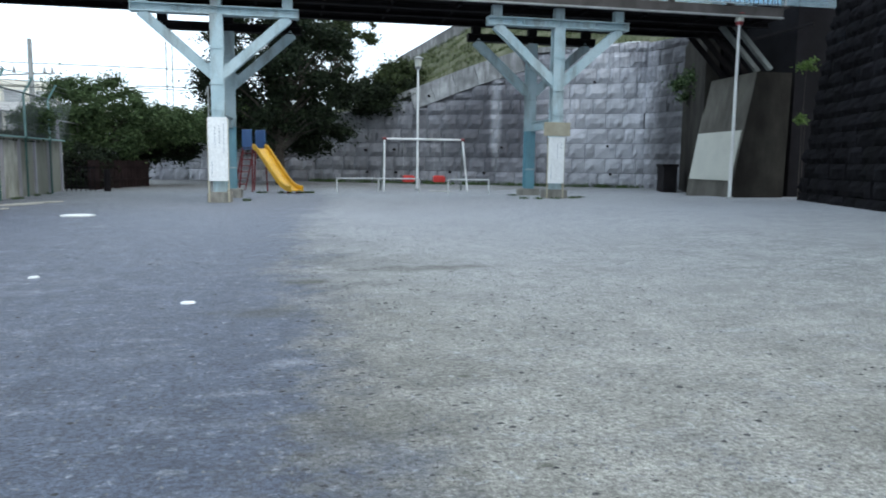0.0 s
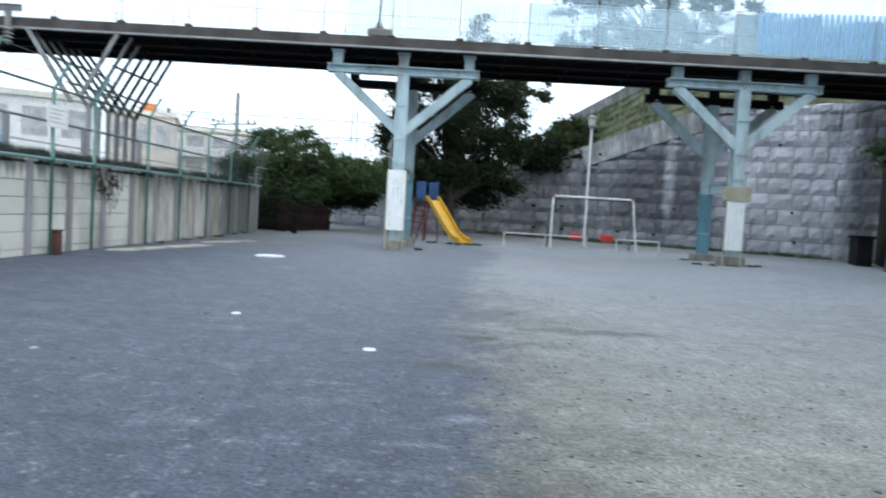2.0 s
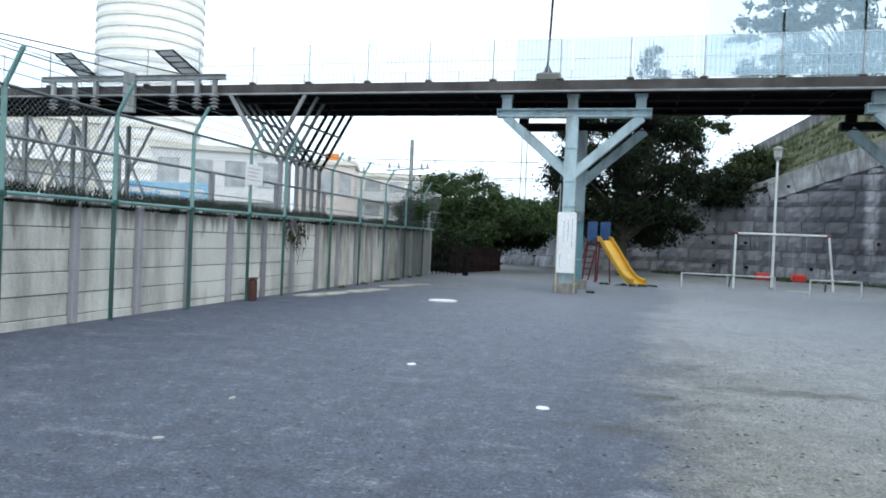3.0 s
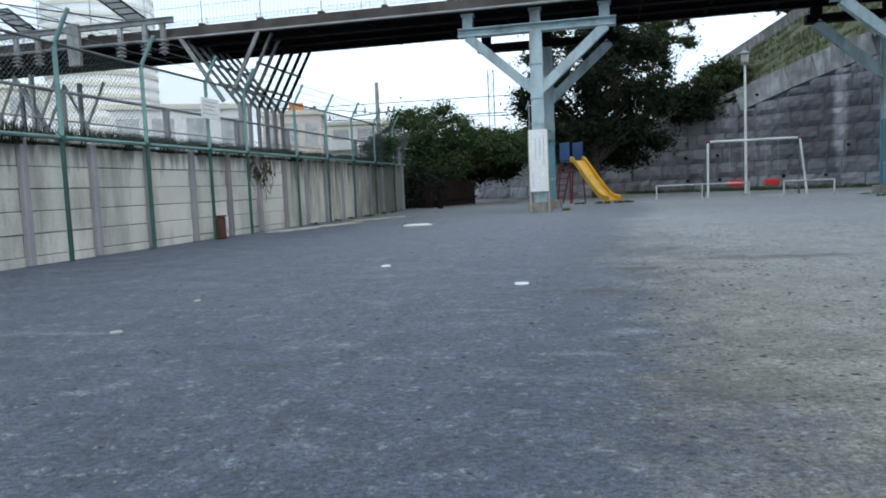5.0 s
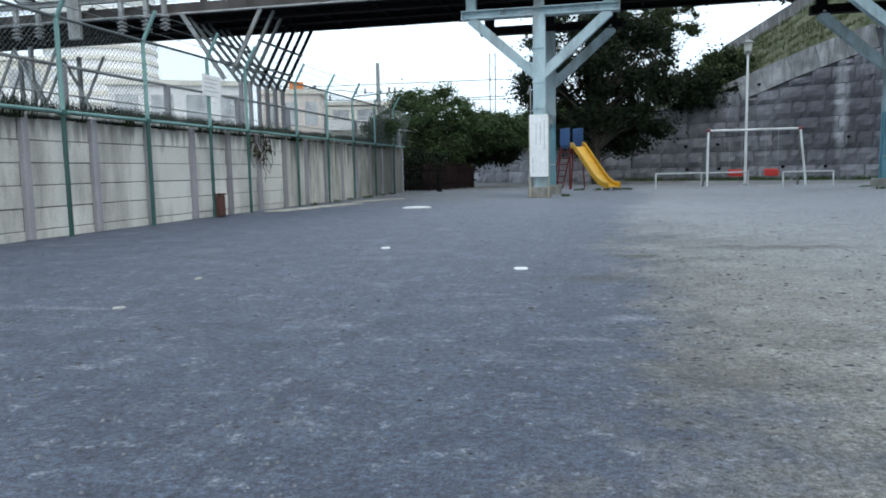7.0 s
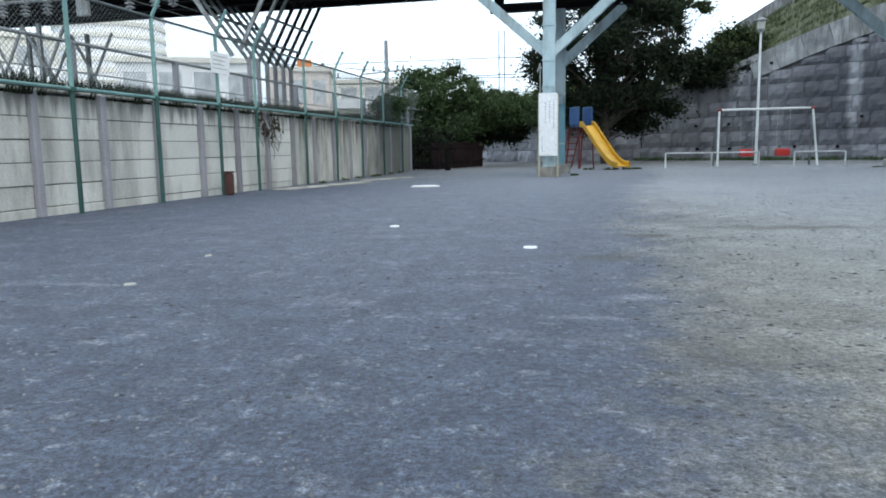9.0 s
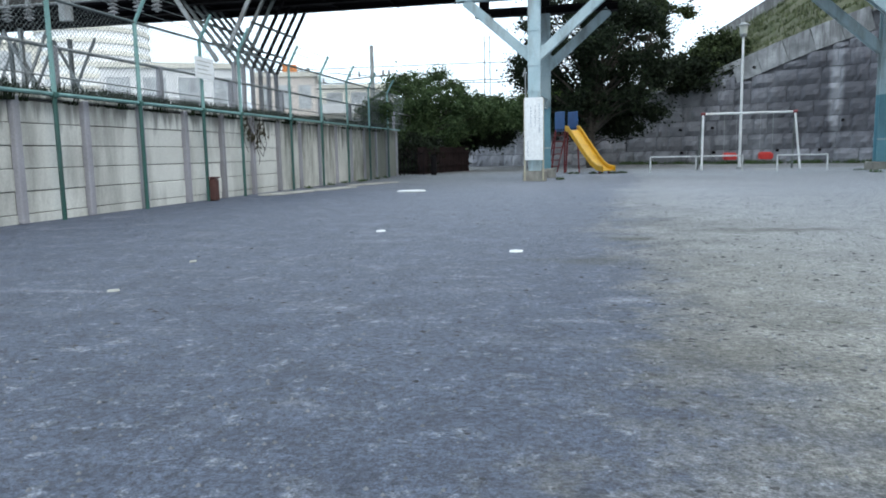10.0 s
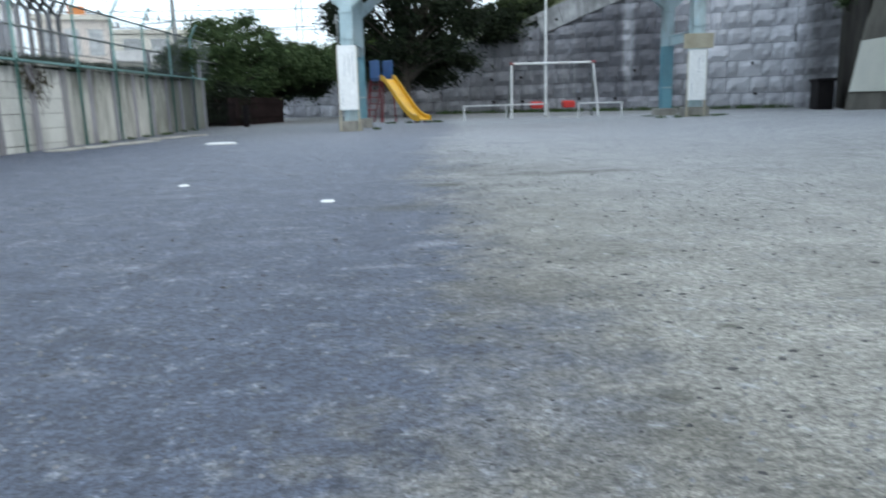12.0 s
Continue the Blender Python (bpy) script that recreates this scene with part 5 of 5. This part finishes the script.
    # raking struts at the abutment
    st = thing("abutment_brace", BR, "dark raking steel struts between abutment and deck", "brace")
    for k in range(5):
        v = -0.1 + 0.68 * k
        bm = bmesh.new()
        i_beam(bm, (18.0, v + 0.5, 4.5), (16.5, v + 0.5, 5.97), 0.15, 0.16, 0.02)
        # the two front struts paler than those behind
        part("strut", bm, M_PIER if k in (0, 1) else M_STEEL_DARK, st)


build_fittings()


# ---- the distance beyond the railway ----
def build_block(name, x, y, rz, w, d, h, storeys, bays, material, label, balcony=True):
    b = thing(name, pose(x, y, 0, 0, 0, rz), label, "building")
    bm = bmesh.new()
    box(bm, -w / 2, w / 2, 0, d, 0, h)
    part("wall", bm, material, b)
    bm = bmesh.new()
    box(bm, -w / 2 - 0.2, w / 2 + 0.2, -0.2, d + 0.2, h, h + 0.35)
    part("roof", bm, M_BEIGE, b)
    sh, bw = h / storeys, w / bays
    bm = bmesh.new()
    box(bm, -bw * 0.32, bw * 0.32, -0.06, -0.01, sh * 0.30, sh * 0.82)
    pane = mesh_of("window", bm, M_GLASS_FAR)
    bm = bmesh.new()
    box(bm, -w / 2, w / 2, -0.9, -0.02, 0, 0.14)
    box(bm, -w / 2, w / 2, -0.9, -0.82, 0.14, 0.95)
    rail = mesh_of("balcony", bm, M_TOWER)
    for s in range(storeys):
        for k in range(bays):
            o = new("window", pane)
            o.parent = b
            o.location = (-w / 2 + bw * (k + 0.5), 0, sh * s)
        if balcony and s:
            o = new("balcony", rail)
            o.parent = b
            o.location = (0, 0, sh * s)
    return b


build_block("apartment_block", -40, 34, 48, 20, 9, 8.2, 3, 7, M_BEIGE, "pale beige apartment block with long balconies beyond the railway")
build_block("apartment_block", -27, 46, 28, 9, 8, 7.0, 2, 4, M_TOWER, "small pale building beyond the railway")
build_block("shop_building", -22.3, 54, 18, 4.5, 6, 7.0, 2, 3, M_SALMON, "narrow salmon-fronted building beyond the railway", False)
bm = bmesh.new()
box(bm, -0.55, 0.55, -0.06, 0.06, 7.34, 7.95, None, 0.03)
single("roof_sign", bm, M_ORANGE, "small plain orange sign board on a roof", "sign", m=pose(-22.0, 54.4, 0, 0, 0, 18))
build_block("apartment_block", -24, 70, 15, 12, 8, 7.5, 3, 5, M_BEIGE, "far beige building beyond the railway")
build_block("apartment_block", -13.5, 75, 6, 8, 8, 5.5, 2, 4, M_TOWER, "far pale low building beyond the railway", False)


def build_hoarding():
    h = thing("hoarding", pose(-24.2, 36, 0), "sky-blue and white advertising hoarding beyond the railway fence", "hoarding")
    bm = bmesh.new()
    box(bm, -2.8, 2.8, -0.05, 0.05, 3.15, 4.05, None, 0.02)
    panel = part("panel", bm, M_SKYBLUE, h)
    for x, w, z in ((-1.6, 0.9, 3.55), (0.2, 0.7, 3.42), (1.9, 0.5, 3.5)):
        bm = bmesh.new()
        box(bm, x - w, x + w, -0.062, -0.052, z - 0.12, z + 0.16, None, 0.004)
        part("stripe", bm, M_WHITE, panel, "plain white stripe")
    for x in (-2.4, 0, 2.4):
        bm = bmesh.new()
        box(bm, x - 0.06, x + 0.06, 0.06, 0.18, 0, 3.95, None, 0.01)
        part("post", bm, M_GREY_STEEL, h)


build_hoarding()


def build_tower():
    t = thing("tower_block", pose(-90, 124, 0), "tall pale rounded tower block with tan floor bands", "tower")
    bm = bmesh.new()
    rod(bm, (0, 0, 0), (0, 0, 90), 9.6, 32)
    part("shaft", bm, M_TOWER, t, smooth=False)
    for k in range(42):
        bm = bmesh.new()
        rod(bm, (0, 0, 3 + 2.05 * k), (0, 0, 3.75 + 2.05 * k), 9.85, 32)
        part("floor_band", bm, M_BAND if k > 21 else M_BEIGE, t)


build_tower()


def build_masts():
    for x, y, h in ((-16.44, 58, 9.6), (-23.5, 62, 8.6)):
        m = thing("railway_mast", pose(x, y, 0), "plain grey concrete railway mast beyond the wall", "mast", "railway masts")
        bm = bmesh.new()
        rod(bm, (0, 0, 0), (0, 0, h), 0.22, 10, 0.15)
        part("pole", bm, M_GREY_STEEL, m)
        bm = bmesh.new()
        beam(bm, (-2.2, 0, 7.0), (1.6, 0, 7.25), 0.10, 0.10, (0, 0, 1))
        arm = part("cross_arm", bm, M_GREY_STEEL, m)
        for e in (-1.9, -1.1, 0.9, 1.4):
            bm = bmesh.new()
            rod(bm, (e, 0, 7.2), (e, 0, 7.65), 0.13, 8, 0.07)
            part("insulator", bm, M_INSULATOR, arm)
    m = thing("lattice_mast", pose(-7.06, 58, 0), "slender lattice railway mast beyond the shrubs", "mast", "railway masts")
    for e in (-0.22, 0.22):
        bm = bmesh.new()
        beam(bm, (e, 0, 0), (e, 0, 9.9), 0.07, 0.07)
        part("upright", bm, M_GREY_STEEL, m)
    for k in range(14):
        bm = bmesh.new()
        z, e = 0.4 + 0.68 * k, 0.22 if k % 2 else -0.22
        beam(bm, (-e, 0, z), (e, 0, z + 0.68), 0.035, 0.035)
        part("lacing", bm, M_GREY_STEEL, m)
    bm = bmesh.new()
    beam(bm, (-2.4, 0, 6.55), (1.2, 0, 6.55), 0.07, 0.07, (0, 0, 1))
    part("cross_arm", bm, M_GREY_STEEL, m)
    c = thing("contact_wire", pose(0, 0, 0), "thin overhead railway wires strung between masts", "cable")
    for a, b in (((-24.5, 58, 7.96), (-5.8, 58, 7.85)), ((-24.5, 59, 7.0), (-3.0, 59, 6.3)), ((-30, 58, 8.6), (-16.4, 58, 7.2)), ((-26, 57, 6.3), (-8, 57, 6.0))):
        bm = bmesh.new()
        rod(bm, a, b, 0.028, 5)
        part("wire", bm, M_STEEL_DARK, c)


build_masts()


# ---- weeds, pebbles, creepers ----
def blades(name, spots, per, height, seed, material, label):
    rnd = random.Random(seed)
    verts, faces = [], []
    for x, y, z, r in spots:
        for _ in range(per):
            a, q = rnd.uniform(0, 6.28), r * math.sqrt(rnd.random())
            p = Vector((x + q * math.cos(a), y + q * math.sin(a), z))
            h = height * rnd.uniform(0.35, 1.1)
            d = Vector((rnd.uniform(-0.4, 0.4) * h, rnd.uniform(-0.4, 0.4) * h, h))
            s = Vector((math.cos(a + 1.3), math.sin(a + 1.3), 0)) * 0.012
            i = len(verts)
            verts.extend((tuple(p - s), tuple(p + s), tuple(p + d * 0.6 + s * 0.8), tuple(p + d)))
            faces.extend(((i, i + 1, i + 2), (i, i + 2, i + 3)))
    me = bpy.data.meshes.new(name)
    me.from_pydata(verts, [], faces)
    me.materials.append(material)
    tagged(new(name, me), label, "weeds", kind="stuff")


rw = random.Random(21)
spots = [(-6.62 + rw.uniform(-0.05, 0.15), rw.uniform(18, 29), 0, 0.12) for _ in range(7)]
spots += [(9.3 + rw.uniform(-0.9, 1.2), 21.9 + rw.uniform(-0.7, 0.3), 0.13, 0.2) for _ in range(6)]
spots += [(9.6 + rw.uniform(-0.6, 0.6), 24.5 + rw.uniform(-0.5, 0.5), 0.06, 0.2) for _ in range(4)]
spots += [(-0.4 + rw.uniform(-0.6, 0.7), 22.55 + rw.uniform(-0.1, 0.2), 0, 0.08) for _ in range(4)]
spots += [(0.2 + rw.uniform(0, 2.0), 28.2 + rw.uniform(-0.15, 0.15), 0, 0.12) for _ in range(10)]
blades("weeds", spots, 45, 0.09, 5, M_BUSH, "low weeds at the foot of posts and walls")
spots = []
for k in range(120):
    s = rw.uniform(0, 19.3)
    p = Vector((3.0, 45.2, 0)) + BANK_D * s - BANK_N * rw.uniform(0.3, 1.0)
    spots.append((p.x, p.y, 0, 0.3))
blades("wall_foot_grass", spots, 40, 0.22, 6, M_BUSH, "rough grass along the foot of the retaining wall")
spots = [(-7.05 + rw.uniform(-0.3, 0.1), rw.uniform(7, 28), 1.72, 0.2) for _ in range(260)]
blades("wall_top_weeds", spots, 60, 0.36, 7, M_LEAF, "dark weeds growing behind the wall top")


def build_pebbles():
    rnd = random.Random(12)
    verts, faces = [], []
    for _ in range(7000):
        y = 1.2 + 11 * rnd.random() ** 1.8
        x = rnd.uniform(-6, 8)
        s = rnd.uniform(0.004, 0.013)
        i = len(verts)
        a = rnd.uniform(0, 3)
        for k in range(5):
            verts.append((x + math.cos(a + k * 1.257) * s * rnd.uniform(0.7, 1.3), y + math.sin(a + k * 1.257) * s * rnd.uniform(0.7, 1.3), ground_z(x, y) - 0.002))
        verts.append((x, y, ground_z(x, y) + s * 0.8))
        faces.extend((i + k, i + (k + 1) % 5, i + 5) for k in range(5))
    me = bpy.data.meshes.new("pebbles")
    me.from_pydata(verts, [], faces)
    me.materials.append(M_PEBBLE)
    tagged(new("pebbles", me), "scattered small grey pebbles and grit on the yard", "pebbles", kind="stuff")


build_pebbles()


def build_clods():
    """Dark crumbs of soil and leaf litter on the earth half of the yard."""
    rnd = random.Random(77)
    verts, faces = [], []
    for _ in range(9000):
        y = 0.9 + 13 * rnd.random() ** 1.6
        x = 1.2 + abs(rnd.gauss(0, 3.2)) if rnd.random() < 0.6 else rnd.uniform(-6, 1.6)
        s = rnd.uniform(0.004, 0.015) * rnd.choice((1, 1, 1, 1, 2.0)) * min(1, 0.45 + 0.14 * y)
        i, a, h = len(verts), rnd.uniform(0, 3), rnd.uniform(0.15, 0.35)
        for k in range(6):
            verts.append((x + math.cos(a + k * 1.047) * s * rnd.uniform(0.6, 1.5), y + math.sin(a + k * 1.047) * s * rnd.uniform(0.5, 1.1), ground_z(x, y) - 0.002))
        verts.append((x, y, ground_z(x, y) + s * h))
        faces.extend((i + k, i + (k + 1) % 6, i + 6) for k in range(6))
    me = bpy.data.meshes.new("clods")
    me.from_pydata(verts, [], faces)
    me.materials.append(M_CLOD)
    tagged(new("clods", me), "dark crumbs of soil and litter on the pale earth", "litter", kind="stuff")


build_clods()


def build_creepers():
    for x, y, h, n, seed in ((18.2, 21.5, 4.55, 8, 51), (18.3, 21.5, 2.75, 3, 52)):
        c = thing("creeper", pose(x, y, 0.1), "light green plant sprouting in the dark gap", "plant", "plants in the dark gap")
        bm = bmesh.new()
        rod(bm, (0, 0, 0), (0.06, 0.1, h * 0.5), 0.02, 6, 0.014)
        rod(bm, (0.06, 0.1, h * 0.5), (0, 0, h), 0.014, 6, 0.008)
        part("stem", bm, M_BARK, c)
        leaf_part("foliage", clumps(n, (0, 0, h), (0.4, 0.2, 0.2), 0.13, seed), 420, 0.06, seed, M_LIME, c)
    c = thing("creeper", pose(19.0, 29.5, 4.35), "dull creeper hanging over the shaded wall top", "plant")
    leaf_part("foliage", clumps(22, (0, 0, 0.4), (0.9, 2.6, 0.6), 0.4, 61), 7000, 0.08, 61, M_BUSH, c)
    c = thing("wall_creeper", pose(-6.84, 16.0, 1.0), "dead brown creeper stems clinging to the panel wall", "plant")
    rnd = random.Random(3)
    for k in range(7):
        bm = bmesh.new()
        p, rings = Vector((0.06, rnd.uniform(-0.5, 0.6), 0.8)), []
        for j in range(7):
            r = 0.012 - 0.001 * j
            rings.append([bm.verts.new(p + Vector((r * math.cos(a), r * math.sin(a), 0))) for a in (0, 1.257, 2.513, 3.77, 5.027)])
            p = p + Vector((rnd.uniform(-0.008, 0.008), rnd.uniform(-0.14, 0.16), -rnd.uniform(0.08, 0.22)))
        for low, high in zip(rings, rings[1:]):
            for i in range(5):
                bm.faces.new((low[i], low[i - 1], high[i - 1], high[i]))
        bm.faces.new(rings[0])
        bm.faces.new(rings[-1][::-1])
        part("stem", bm, M_BARK, c)
    leaf_part("foliage", [(0.07, -0.4 + 0.2 * j, 0.55 - 0.12 * ((j * 5) % 4), 0.03, 0.14, 0.16) for j in range(6)], 260, 0.045, 66, M_BARKLEAF, c)


build_creepers()

bm = bmesh.new()
box(bm, -1.0, 1.0, -0.3, 0.3, 0, 1.15, None, 0.02)
box(bm, -1.05, 1.05, -0.36, 0.36, 1.15, 1.28, None, 0.02)
single("storage_cabinet", bm, M_STEEL_DARK, "dark weathered storage cabinet against the shaded wall", "cabinet", m=pose(18.6, 31.0, 0, 0, 0, 70))
